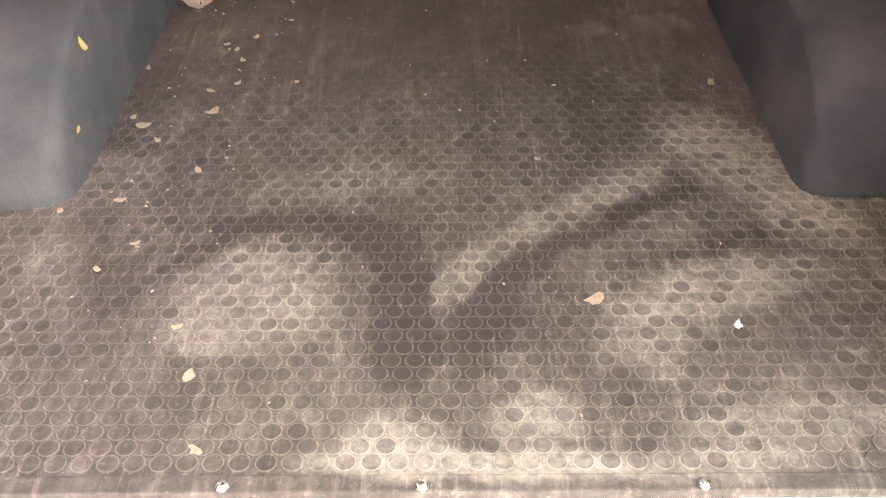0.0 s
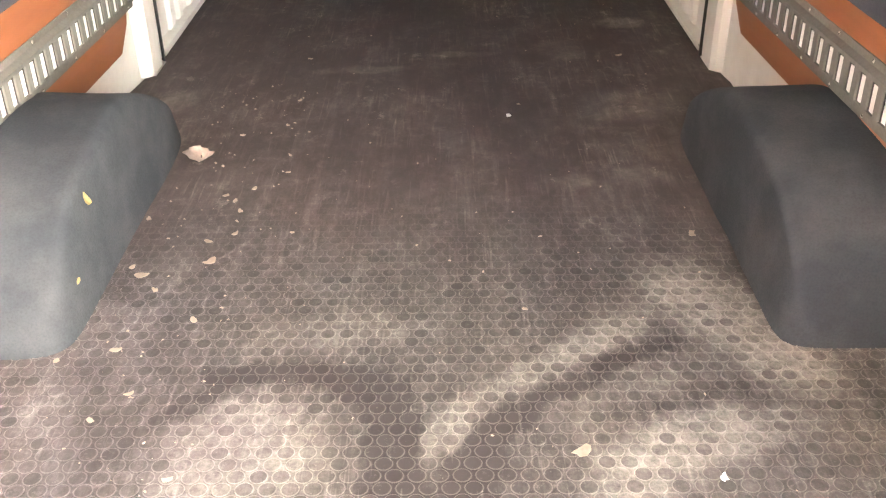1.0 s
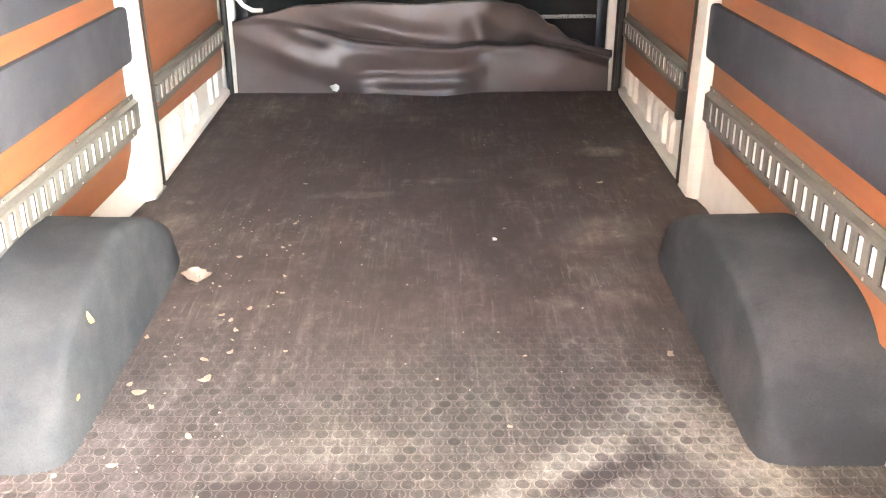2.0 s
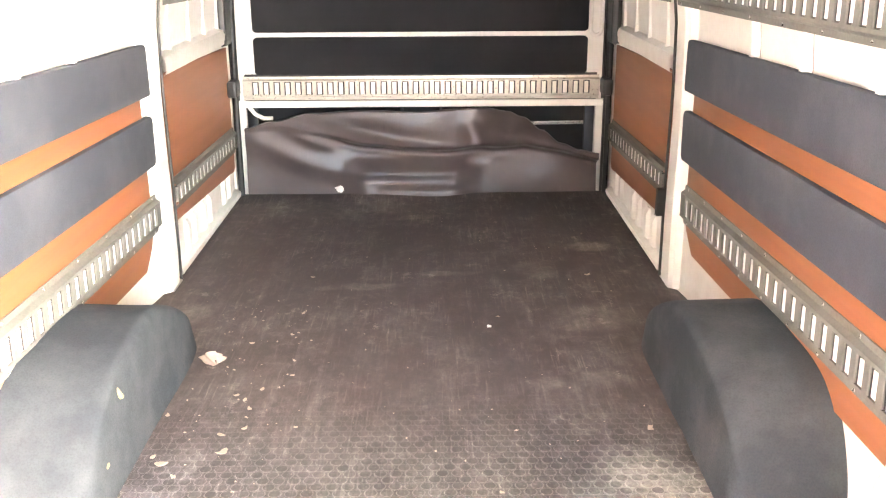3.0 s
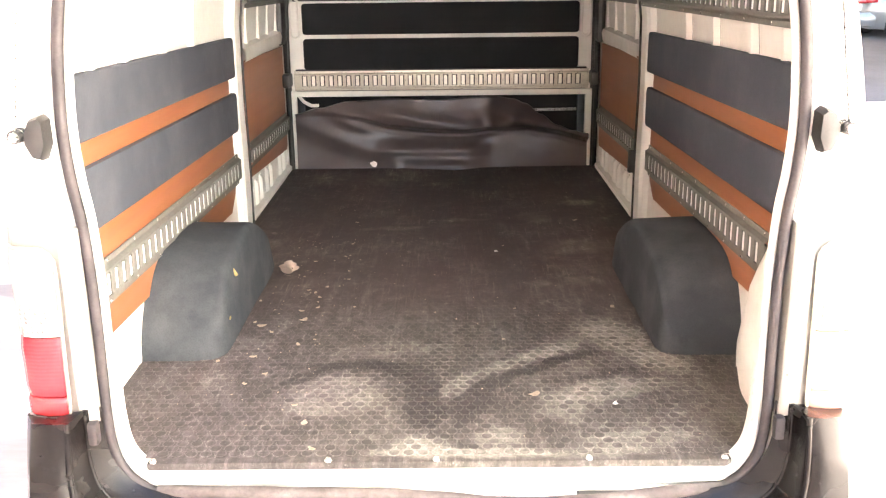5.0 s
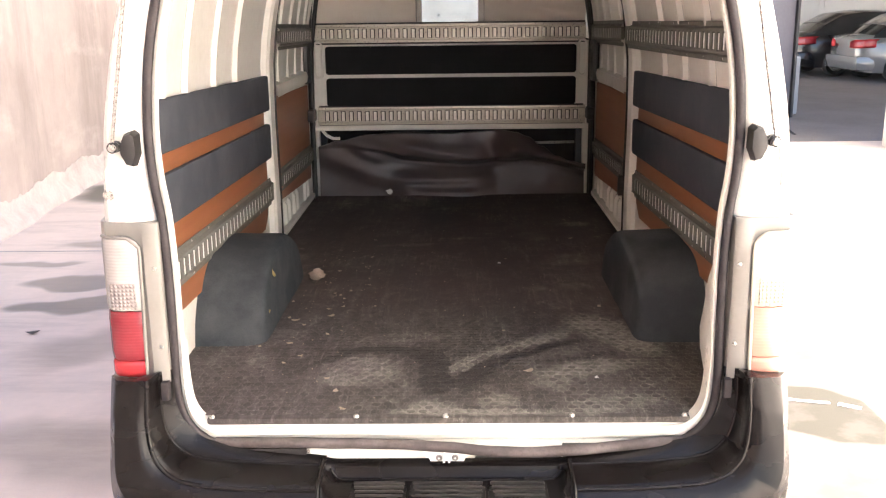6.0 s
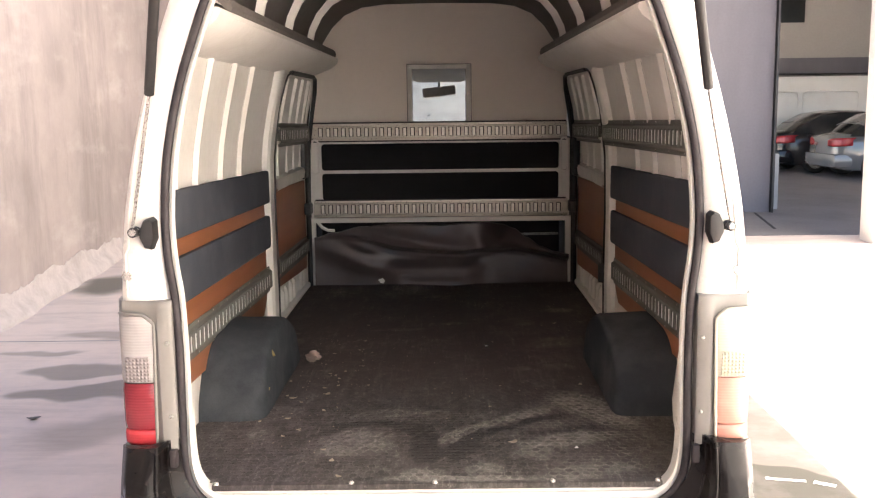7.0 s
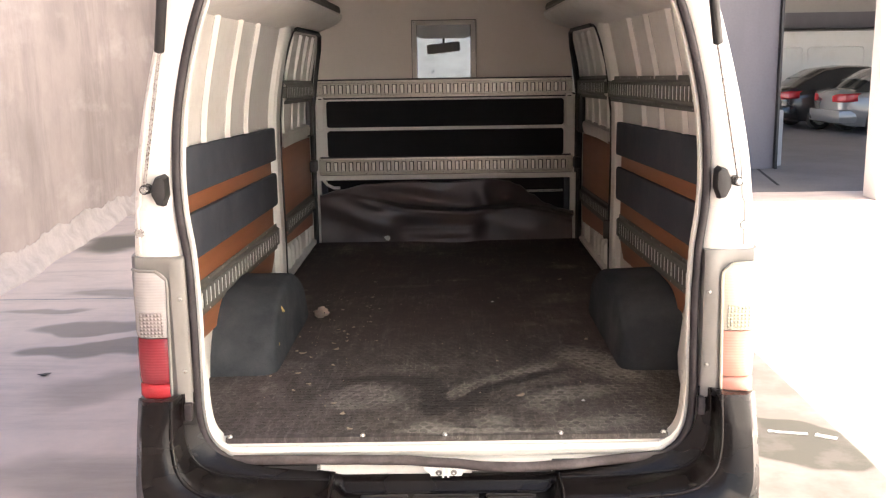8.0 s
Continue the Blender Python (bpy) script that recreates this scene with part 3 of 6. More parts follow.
def garage():
    tagged(mesh_ob("wall_north", boxed(-4.4, 5.03, 12.2, 12.5, GZ, 5.3, 0.01), PIER), "blue-grey painted garage front wall", "wall", kind="structure")
    tagged(mesh_ob("trim_gate_post", boxed(5.034, 5.070, 12.12, 12.5, GZ, 4.4, 0.004), BLACK), "narrow black gate post at the garage opening", "gate post", kind="structure")
    tagged(mesh_ob("wall_header", boxed(5.034, 16, 12.2, 12.5, 4.4, 5.3), PIER), "concrete beam over the garage opening", "wall", kind="structure")
    # the overhang is out of view, added to keep skylight off the ground
    tagged(mesh_ob("ceiling", boxed(-4.4, 16, 9.38, 28.3, 5.3, 5.6), SHED), "garage roof slab with an unseen overhang added to shade the ground", "ceiling", kind="structure")
    tagged(mesh_ob("wall_back", boxed(-4.4, 16, 28.0, 28.3, GZ, 5.3), SHED), "plain garage back wall", "wall", kind="structure")
    tagged(mesh_ob("wall_side", boxed(15.7, 16, 12.5, 28.0, GZ, 5.3), SHED), "plain garage side wall", "wall", kind="structure")
    tagged(mesh_ob("floor", boxed(-4.3, 15.7, 9.6, 28.0, GZ - 0.05, GZ + 0.004), SHADED_FLOOR), "grey stained concrete garage floor, darkened to paint in its shade", "floor", kind="structure")
    tagged(mesh_ob("concrete_post", boxed(5.10, 5.30, 12.6, 12.85, GZ, 0.22, 0.02), STUB), "short pale concrete guard post beside the gate", "guard post")


garage()


# ---- the van: shell ----
van = thing("cargo_van", (0, 1.6, GZ), "white high-roof cargo van with its tailgate open, parked in the yard", "van")

# half outlines from the bottom centre up to the roof centre: the rear opening and the outside of the body
OPENING = [(0, -0.045), (0.30, -0.045), (0.58, -0.042), (0.625, -0.030), (0.655, 0.0), (0.672, 0.045), (0.678, 0.12), (0.676, 0.25), (0.675, 0.40), (0.680, 0.54),
           (0.690, 0.62), (0.695, 0.70), (0.694, 0.77), (0.685, 0.88), (0.668, 0.98), (0.638, 1.10), (0.602, 1.205), (0.560, 1.315), (0.51, 1.41), (0.44, 1.49), (0.34, 1.54), (0.2, 1.56), (0, 1.565)]
OUTSIDE = [(0, -0.16), (0.30, -0.16), (0.62, -0.16), (0.75, -0.14), (0.81, -0.08), (0.838, 0.0), (0.845, 0.10), (0.848, 0.25), (0.848, 0.40), (0.846, 0.54),
           (0.840, 0.62), (0.832, 0.70), (0.822, 0.78), (0.802, 0.885), (0.780, 0.98), (0.748, 1.10), (0.714, 1.21), (0.67, 1.33), (0.62, 1.45), (0.54, 1.57), (0.42, 1.66), (0.22, 1.715), (0, 1.73)]


def finer(pts, n=3):
    """The same outline with more points, rounded by a spline."""
    out = []
    for i in range(len(pts) - 1):
        p0, p1, p2, p3 = (Vector(pts[min(max(k, 0), len(pts) - 1)]) for k in (i - 1, i, i + 1, i + 2))
        for k in range(n):
            t = k / n
            q = 0.5 * (2 * p1 + (p2 - p0) * t + (2 * p0 - 5 * p1 + 4 * p2 - p3) * t * t + (3 * p1 - p0 - 3 * p2 + p3) * t ** 3)
            out.append(tuple(q))
    return out + [tuple(pts[-1])]


INSIDE_WALL = [(0.80, -0.02), (0.80, 0.30), (0.80, 0.60), (0.80, 0.80), (0.79, 0.90), (0.768, 1.02), (0.738, 1.15), (0.722, 1.22)]
INSIDE_ROOF = [(0.722, 1.22), (0.70, 1.30), (0.655, 1.40), (0.60, 1.483), (0.53, 1.55), (0.43, 1.594), (0.30, 1.61), (0.12, 1.613), (0, 1.614)]


def full(half, y):
    """A mirrored outline as one loop at depth y."""
    right = [(x, y, z) for x, z in half]
    left = [(-x, y, z) for x, z in half[-2:0:-1]]
    return right + left


def blend(a, b, f):
    return [((1 - f) * p[0] + f * q[0], (1 - f) * p[1] + f * q[1]) for p, q in zip(a, b)]


def off(x):
    """The opening sits a little off the middle."""
    return 0.0015 - 0.0055 * max(-1.0, min(1.0, x / 0.5))


def side(s, x):
    """A side wall's x: the middle of the load space lies a little off the axis."""
    return s * x if s < 0 else x + 0.016


def outer(s, x):
    return s * x if s < 0 else x + 0.010


def wall_x(z):
    for (xa, za), (xb, zb) in zip(INSIDE_WALL, INSIDE_WALL[1:]):
        if z <= zb:
            return xa + (xb - xa) * (z - za) / (zb - za)
    return INSIDE_WALL[-1][0]


def rear_frame():
    rings = [[(x + off(x) * (1 - f) + (0.010 * f if x > 0.5 else 0.0), yy, z) for x, yy, z in full(blend(finer(OPENING), finer(OUTSIDE), f), y)] for f, y in ((0.0, 0.012), (0.0, -0.004), (0.015, -0.008), (0.06, -0.006), (0.16, 0.004), (0.28, -0.018), (0.55, -0.028), (0.80, -0.024), (0.93, -0.010), (0.985, 0.015), (1.0, 0.05))]
    return loft(rings, closed=True)


part("rear_frame", rear_frame(), PAINT, van, "white painted body frame round the tailgate opening", 50)


def jamb():
    """The inner faces of the rear corner pillars, from the opening to the side walls."""
    inner = [(0.80, -0.02)] * 6 + [(0.80, z) for x, z in OPENING[6:13]] + [(wall_x(min(z, 1.22)), z) for x, z in OPENING[13:17]] + [(0.70, 1.30), (0.655, 1.40), (0.60, 1.483), (0.43, 1.594), (0.2, 1.612), (0, 1.614)]
    a = finer(OPENING[3:])
    b = finer(inner[3:])
    bm = bmesh.new()
    for s in (1, -1):
        rows = []
        for f, y in ((0.0, 0.008), (0.12, 0.016), (0.80, 0.046), (0.92, 0.060), (0.96, 0.12), (1.0, 0.24), (1.0, 0.31)):
            rows.append([(s * ((1 - f) * p[0] + f * q[0]) + off(s) * (1 - f) + (0.022 * f if s > 0 else 0.0), y, (1 - f) * p[1] + f * q[1]) for p, q in zip(a, b)])
        loft(rows, bm=bm)
    bmesh.ops.remove_doubles(bm, verts=bm.verts, dist=1e-4)
    return bm


part("corner_pillar", jamb(), INNER, van, "white inner corner pillars beside the opening", 45)


def outer_skin():
    """Sides, roof and nose, with round wheel openings; the windscreen goes to a mesh of its own."""
    body, screen = bmesh.new(), bmesh.new()
    side = [(0.78, -0.44), (0.80, -0.36), (0.815, -0.28), (0.83, -0.20), (0.838, -0.10), (0.842, 0.0)] + OUTSIDE[6:]
    stations = [0.05 + 0.07 * i for i in range(50)] + [3.6, 3.75, 3.90, 4.02, 4.14, 4.26, 4.38, 4.48, 4.55]
    wheels, rw = ((1.08, -0.33), (3.45, -0.33)), 0.37
    rows = []
    for y in stations:
        top = 1.73 if y < 3.2 else (1.73 - (y - 3.2) / 0.6 * 0.48 if y < 3.8 else max(1.25 - (y - 3.8) / 0.62 * 0.75, 0.42 - (y - 4.48) * 2 if y > 4.48 else 0.46))
        taper = 1.0 if y < 3.3 else 1.0 - 0.10 * ((y - 3.3) / 1.25) ** 2
        row = []
        for x, z in side:
            if z > -0.05:
                z = -0.05 + (z + 0.05) * (top + 0.05) / 1.78
            flare = 0.05 * min(1.0, (y - 0.05) / 0.15) * max(0.0, min(1.0, (z - 0.6) / 0.4, (1.7 - z) / 0.2, x / 0.4))
            row.append(Vector(((x + flare) * taper, y, z)))
        rows.append(row)
    for s in (1, -1):
        grid = [[body.verts.new((outer(s, p.x) if p.x > 0.5 else s * p.x, p.y, p.z)) for p in r] for r in rows]
        for r in grid:
            for v in r:
                for wy, wz in wheels:
                    d = Vector((v.co.y - wy, v.co.z - wz))
                    if rw - 0.06 < d.length < rw + 0.06 and v.co.z > -0.40:
                        d = d.normalized() * rw
                        v.co.y, v.co.z = wy + d.x, wz + d.y
        for i in range(len(grid) - 1):
            for k in range(len(side) - 1):
                q = (grid[i][k], grid[i][k + 1], grid[i + 1][k + 1], grid[i + 1][k])
                c = sum((v.co for v in q), Vector()) / 4
                if any(math.hypot(c.y - wy, c.z - wz) < rw - 0.004 for wy, wz in wheels):
                    continue
                if 3.8 < c.y < 4.36 and abs(c.x) < 0.66 and c.z > 0.4:
                    screen.faces.new([screen.verts.new(v.co) for v in q])
                else:
                    body.faces.new(q)
        body.faces.new([v for v in grid[-1]] + [body.verts.new((0, 4.55, -0.44))])
    bmesh.ops.remove_doubles(body, verts=body.verts, dist=1e-4)
    bmesh.ops.remove_doubles(screen, verts=screen.verts, dist=1e-4)
    loose = [v for v in body.verts if not v.link_faces]
    bmesh.ops.delete(body, geom=loose, context="VERTS")
    return body, screen


skin_bm, screen_bm = outer_skin()
part("body_shell", skin_bm, PAINT, van, "white painted outer body with a raised roof", 40)
part("windscreen", screen_bm, SCREEN_GLASS, van, "clear windscreen", 40).visible_shadow = False

for s in (1, -1):
    rows = [[(side(s, x), y, z) for x, z in INSIDE_WALL] for y in [0.30 + 0.15 * i for i in range(19)]]
    part("side_wall", loft(rows), INNER, van, "white pressed steel inner side wall", 40)
roof_rows = [[(x, y, z) for x, z in INSIDE_ROOF] + [(-x, y, z) for x, z in INSIDE_ROOF[-2::-1]] for y in [0.30 + 0.30 * i for i in range(10)]]
part("roof_lining", loft(roof_rows), LINING, van, "grey lining inside the raised roof", 50)
part("load_floor", boxed(-0.80, 0.82, 0.0, 3.3, -0.05, -0.012), INNER, van, "white steel floor pan")
part("underbody", boxed(-0.70, 0.70, 0.05, 4.4, -0.40, -0.06), BLACK, van, "dark underbody")


def cant_rail(s):
    prof = [(0.730, 1.198), (0.700, 1.206), (0.66, 1.221), (0.60, 1.243), (0.560, 1.272), (0.549, 1.290), (0.552, 1.304), (0.640, 1.318)]
    rows = [[(s * x, y, z) for x, z in prof] for y in (0.042, 0.16, 1.0, 2.0, 2.80)]
    rows.append([(s * (x + 0.006), 2.835, 1.25 + (z - 1.25) * 0.9) for x, z in prof])
    return loft(rows, cap=True)


for s in (1, -1):
    part("cant_rail", cant_rail(s), INNER, van, "grey-white box rail below the roof", 35)
    edge_rows = [[(s * x, y, z) for x, z in ((0.556, 1.302), (0.550, 1.318), (0.556, 1.340), (0.60, 1.345))] for y in (0.20, 1.0, 2.0, 2.72)]
    part("lining_edge", loft(edge_rows, cap=True), LINING, van, "dark edge of the roof lining", 35)


def roof_bow(y):
    bm = bmesh.new()
    path = [(0.60, 1.335), (0.585, 1.40), (0.552, 1.465), (0.50, 1.525), (0.42, 1.565), (0.30, 1.583), (0.12, 1.588), (0, 1.588)]
    loop = path + [(-x, z) for x, z in path[-2::-1]]
    rings = []
    for dy, dz in ((-0.020, 0.03), (-0.011, 0.003), (-0.009, 0), (0.009, 0), (0.011, 0.003), (0.020, 0.03)):
        c = []
        for x, z in loop:
            d = Vector((x, z - 1.10)).normalized()
            c.append((x + d.x * dz, y + dy, z + d.y * dz))
        rings.append(c)
    return loft(rings, bm=bm)


for y in (0.30, 0.90, 1.53, 2.17):
    part("roof_bow", roof_bow(y), INNER, van, "white pressed roof bow", 40)


def rib(s, y, z0, z1, width=0.045, depth=0.022, inset=0.0):
    """An upright pressed rib that follows the side wall."""
    rows = []
    for i in range(12):
        f = (0.0, 0.015, 0.1, 0.2, 0.3, 0.4, 0.5, 0.6, 0.7, 0.85, 0.985, 1.0)[i]
        z = z0 + (z1 - z0) * f
        x = wall_x(z) - inset
        d = depth * (0.3 if i in (0, 11) else 1.0)
        rows.append([(side(s, x + 0.002), y - width / 2, z), (side(s, x - d), y - width / 3, z), (side(s, x - d), y + width / 3, z), (side(s, x + 0.002), y + width / 2, z)])
    return loft(rows, cap=True)


for s in (1, -1):
    for y in (0.38, 0.62, 0.97, 1.29):
        part("wall_rib", rib(s, y, 0.72, 1.205, 0.028, 0.020), INNER, van, smooth=25)
        for dy, w in ((0.0165, 0.0060), (-0.022, 0.0035)):
            gap = [[(side(s, wall_x(z) - 0.003), y + dy, z), (side(s, wall_x(z) - 0.003), y + dy + w, z)] for z in (0.73, 0.80, 0.90, 1.02, 1.15, 1.195)]
            part("panel_gap", loft(gap), SEAL_SHADE if w > 0.003 else GARNISH, van)


def post(s, y0, y1, x_of, z1):
    rows = []
    for i in range(13):
        z = -0.005 + (z1 + 0.005) * i / 12
        xo = wall_x(z) + 0.003
        xi = x_of(z)
        rows.append([(side(s, x), y, z) for x, y in ((xo, y0), (xi + 0.012, y0 + 0.004), (xi, y0 + 0.018), (xi, y1 - 0.012), (xi + 0.012, y1), (xo, y1))])
    return loft(rows, cap=True)


for s in (1, -1):
    part("centre_pillar", post(s, 1.815, 1.935, lambda z: wall_x(z) - 0.033 - 0.002 * math.sin(z * 9), 1.21), INNER, van, "white pillar behind the sliding door", 40)
    part("front_pillar", post(s, 2.94, 3.02, lambda z: wall_x(z) - 0.02, 1.21), INNER, van, smooth=40)

# lamp housing cover on one inner corner
cover_rows = []
for y, top, k in ((0.075, 0.44, 0.0), (0.12, 0.465, 0.6), (0.19, 0.456, 1.0), (0.25, 0.415, 1.0), (0.31, 0.330, 0.9), (0.355, 0.250, 0.6), (0.378, 0.170, 0.3), (0.385, 0.080, 0.1)):
    inner_x = 0.76 - 0.025 * k
    cover_rows.append([(0.825, y, -0.01), (inner_x + 0.012, y, -0.01), (inner_x, y, 0.05), (inner_x - 0.006, y, top * 0.5), (inner_x + 0.006, y, top * 0.86), (inner_x + 0.03, y, top), (0.825, y, top + 0.01)])
cover = part("corner_cover", loft(cover_rows), INNER, van, "white rounded corner cover with a chipped patch", 60)
chip = bmesh.new()
chip.faces.new([chip.verts.new((0.7310, 0.157 + 0.024 * math.cos(a) * (1 + 0.3 * math.sin(3 * a)), 0.125 + 0.022 * math.sin(a))) for a in [i * math.pi / 6 for i in range(12)]])
part("chipped_patch", chip, FOAM, cover, "ochre chipped paint patch")


# ---- the van: rear trim ----
def opening_path(push, y, lo=0, hi=None):
    """The opening's outline pushed outwards, densely sampled, right side then left."""
    pts = [Vector((x, y, z)) for x, z in finer(OPENING)]
    out = []
    for i, p in enumerate(pts):
        a, b = pts[max(i - 1, 0)], pts[min(i + 1, len(pts) - 1)]
        d = (b - a).normalized()
        nrm = Vector((d.z, 0, -d.x))
        out.append(p + nrm * push)
    half = out[lo:hi]
    return half


half_path = opening_path(0.0200, -0.014)
upper = half_path[6:]
seal_pts = [Vector((p.x + off(p.x), p.y, p.z)) for p in upper + [Vector((-q.x, q.y, q.z)) for q in upper[-2::-1]]]
part("weatherstrip", tube(seal_pts, 0.0115, 10), STRIP, van, "dark grey rubber weatherstrip round the opening", 60)
sag = []
for i in range(49):
    x = 0.612 - 1.212 * i / 48
    mid = max(0.0, 1 - (abs(x - 0.007) / 0.58) ** 4)
    dip = 0.030 * math.exp(-((x - 0.22) / 0.24) ** 2) + 0.005 * noise.noise((x * 9, 0, 1)) * mid
    sag.append((x, -0.016 - 0.030 * mid + 0.004 * noise.noise((x * 6, 4, 1)) * mid, -0.0585 + 0.0105 * mid - dip))
part("worn_weatherstrip", tube(sag, 0.0140, 10, flat=1.0), WORN_SEAL, van, "worn sagging weatherstrip along the sill", 60)
for x0, x1 in ((-0.61, -0.362), (0.302, 0.61)):
    part("sill_filler", boxed(x0, x1, -0.034, 0.0, -0.135, -0.070, 0.003), BLACK, van, "black plastic filler below the sill")
part("sill_panel", boxed(-0.36, 0.075, -0.012, 0.02, -0.125, -0.066, 0.004), INNER, van, "cream painted panel below the sill")
part("sill_panel", boxed(0.0752, 0.300, -0.012, 0.02, -0.096, -0.066, 0.004), INNER, van, "cream painted panel below the sill")
part("sill_recess", boxed(0.0752, 0.300, -0.030, 0.018, -0.136, -0.0965), BLACK, van, "dark plastic below the sill panel")

striker_rows = [[(x, y, z) for x, z in ((-0.062, -0.076), (-0.058, -0.086), (-0.044, -0.096), (-0.030, -0.122), (0.036, -0.122), (0.050, -0.096), (0.064, -0.086), (0.068, -0.076))] for y in (-0.012, -0.036, -0.040)]
striker = part("lock_striker", loft(striker_rows, closed=True, cap=True), RAIL_BACK, van, "zinc tailgate lock striker")
for x in (-0.018, 0.024):
    part("striker_bolt", lathe([(0.003, 0.004), (0.007, 0.005), (0.009, 0.0)], pose(x, -0.040, -0.094, 90), 10), GARNISH, striker, "bolt head on the striker", 40)
for x in (-0.006, 0.008):
    part("striker_rib", boxed(x - 0.003, x + 0.003, -0.046, -0.0395, -0.119, -0.078, 0.002), RAIL_BACK, striker, "pressed rib of the striker")
bolt_bm = lathe([(0, 0.010), (0.006, 0.009), (0.009, 0.005), (0.010, 0.0)], pose(0, 0, 0, 90), 10)
bolt = part("bolt", bolt_bm, STEEL, van, smooth=40)
bolt.location = (-0.36, -0.02, -0.083)
for y, z in ((0.165, 0.205), (0.132, 0.098)):
    o = again(bolt, pose(0.733, y, z, 0, 0, -90) @ Matrix.Scale(0.6, 4), van)
    o.name = "bolt"


def lamp(s):
    """A tall rear lamp in its grey surround."""
    root = thing("tail_lamp", (s * 0.79, -0.03, 0.13), "x", "x")
    del root["label"], root["category"]
    root.name = "tail_lamp"
    fasten(root, van)
    root.matrix_basis = Matrix.Translation((s * 0.79, -0.03, 0.13))
    back = Matrix.Translation((-s * 0.79, 0.03, -0.13))
    rows = []
    for z, k in ((0.117, 0.80), (0.123, 1.0), (0.16, 1.0), (0.30, 1.0), (0.44, 1.0), (0.515, 1.0), (0.528, 0.97), (0.534, 0.84)):
        rows.append([(outer(s, x), y * k, z) for x, y in ((0.697, 0.004), (0.699, -0.036), (0.706, -0.042), (0.736, -0.043), (0.746, -0.035), (0.80, -0.034), (0.832, -0.028), (0.848, -0.006), (0.855, 0.05))])
    parts = [("surround", loft(rows, cap=True), GARNISH, "pale grey plastic surround", 40)]

    def shell(z0, z1, n=6):
        rr = []
        for i in range(n + 1):
            z = z0 + (z1 - z0) * i / n
            u = max(0.0, min(1.0, (z - 0.462) / 0.036))
            xi = 0.755 + 0.030 * (1 - math.sqrt(1 - u * u)) - 0.007 * (z - 0.13) / 0.3
            e = 0.006 if i in (0, n) else 0.0
            rr.append([(outer(s, x), y + e, z) for x, y in ((xi, -0.033), (xi + 0.002, -0.046), (xi + 0.012, -0.051), (0.80, -0.053), (0.826, -0.047), (0.842, -0.030), (0.850, 0.015), (0.847, 0.05))])
        return loft(rr, cap=True)
    # the right side takes the copies with the glare in their colour
    clear, grid, red, low_red, border = (CLEAR_LENS, GRID_LENS, RED_LENS, BRIGHT_RED, GARNISH) if s < 0 else (GLARE_CLEAR, GLARE_GRID, GLARE_RED, GLARE_RED, GLARE_BORDER)
    tone = "" if s < 0 else "glare-painted pale "
    parts += [("clear_lens", shell(0.312, 0.497, 14), clear, tone + "clear upper lens", 50), ("grid_lens", boxed(*sorted((outer(s, 0.762), outer(s, 0.824))), -0.0560, -0.046, 0.318, 0.384, 0.002), grid, tone + "clear lens block with a moulded grid", 50),
              ("red_lens", shell(0.181, 0.309), red, tone + "red lens", 50), ("reflector", shell(0.137, 0.178), low_red, tone + "red lower reflector", 50)]
    edge = [(0.8450, -0.022, 0.134), (0.80, -0.050, 0.132), (0.753, -0.048, 0.134)]
    for i in range(15):
        z = 0.16 + 0.338 * i / 14
        u = max(0.0, min(1.0, (z - 0.462) / 0.036))
        edge.append((0.7525 + 0.030 * (1 - math.sqrt(1 - u * u)) - 0.007 * (z - 0.13) / 0.3, -0.046, z))
    edge += [(0.82, -0.046, 0.500), (0.842, -0.024, 0.500)]
    parts.append(("lens_border", tube([(outer(s, ex), ey, ez) for ex, ey, ez in edge], 0.0042, 8), border, "pale moulded border round the lenses", 60))
    for nm, bm, mt, lb, sm in parts:
        o = mesh_ob(nm, bm, mt, sm)
        o.parent = root
        o.matrix_parent_inverse = back
        tagged(o, lb)
    for z in (0.42, 0.215):
        o = again(bolt, back @ pose(outer(s, 0.712), -0.0425, z) @ Matrix.Scale(0.55, 4))
        o.parent = root
        o.name = "screw"
    return root


for s in (1, -1):
    lamp(s)

# ---- the bumper ----
# curves of one bumper half, each from under the lamp round to the middle (x, z, y)
bumper_lip = [(0.694, 0.15, -0.028), (0.694, 0.07, -0.028), (0.674, 0.01, -0.028), (0.625, -0.04, -0.028), (0.52, -0.066, -0.028), (0.31, -0.092, -0.028)]
bumper_shelf_edge = [(0.712, 0.15, -0.04), (0.712, 0.05, -0.04), (0.69, -0.02, -0.045), (0.635, -0.064, -0.05), (0.52, -0.084, -0.05), (0.31, -0.098, -0.05)]
bumper_shelf = [(0.724, 0.15, -0.045), (0.724, 0.035, -0.048), (0.702, -0.038, -0.052), (0.642, -0.08, -0.056), (0.52, -0.096, -0.056), (0.31, -0.104, -0.056)]
bumper_groove_top = [(0.731, 0.15, -0.095), (0.732, 0.025, -0.108), (0.709, -0.05, -0.122), (0.647, -0.093, -0.134), (0.52, -0.108, -0.14), (0.31, -0.112, -0.145)]
bumper_groove = [(0.736, 0.152, -0.108), (0.738, 0.02, -0.122), (0.715, -0.06, -0.138), (0.65, -0.103, -0.15), (0.52, -0.117, -0.156), (0.31, -0.12, -0.16)]
bumper_crest_inner = [(0.762, 0.152, -0.114), (0.768, 0.008, -0.136), (0.742, -0.085, -0.155), (0.665, -0.13, -0.168), (0.52, -0.146, -0.174), (0.31, -0.15, -0.178)]
bumper_crest = [(0.812, 0.146, -0.095), (0.822, 0.0, -0.13), (0.805, -0.12, -0.165), (0.7, -0.19, -0.188), (0.52, -0.21, -0.196), (0.31, -0.215, -0.2)]
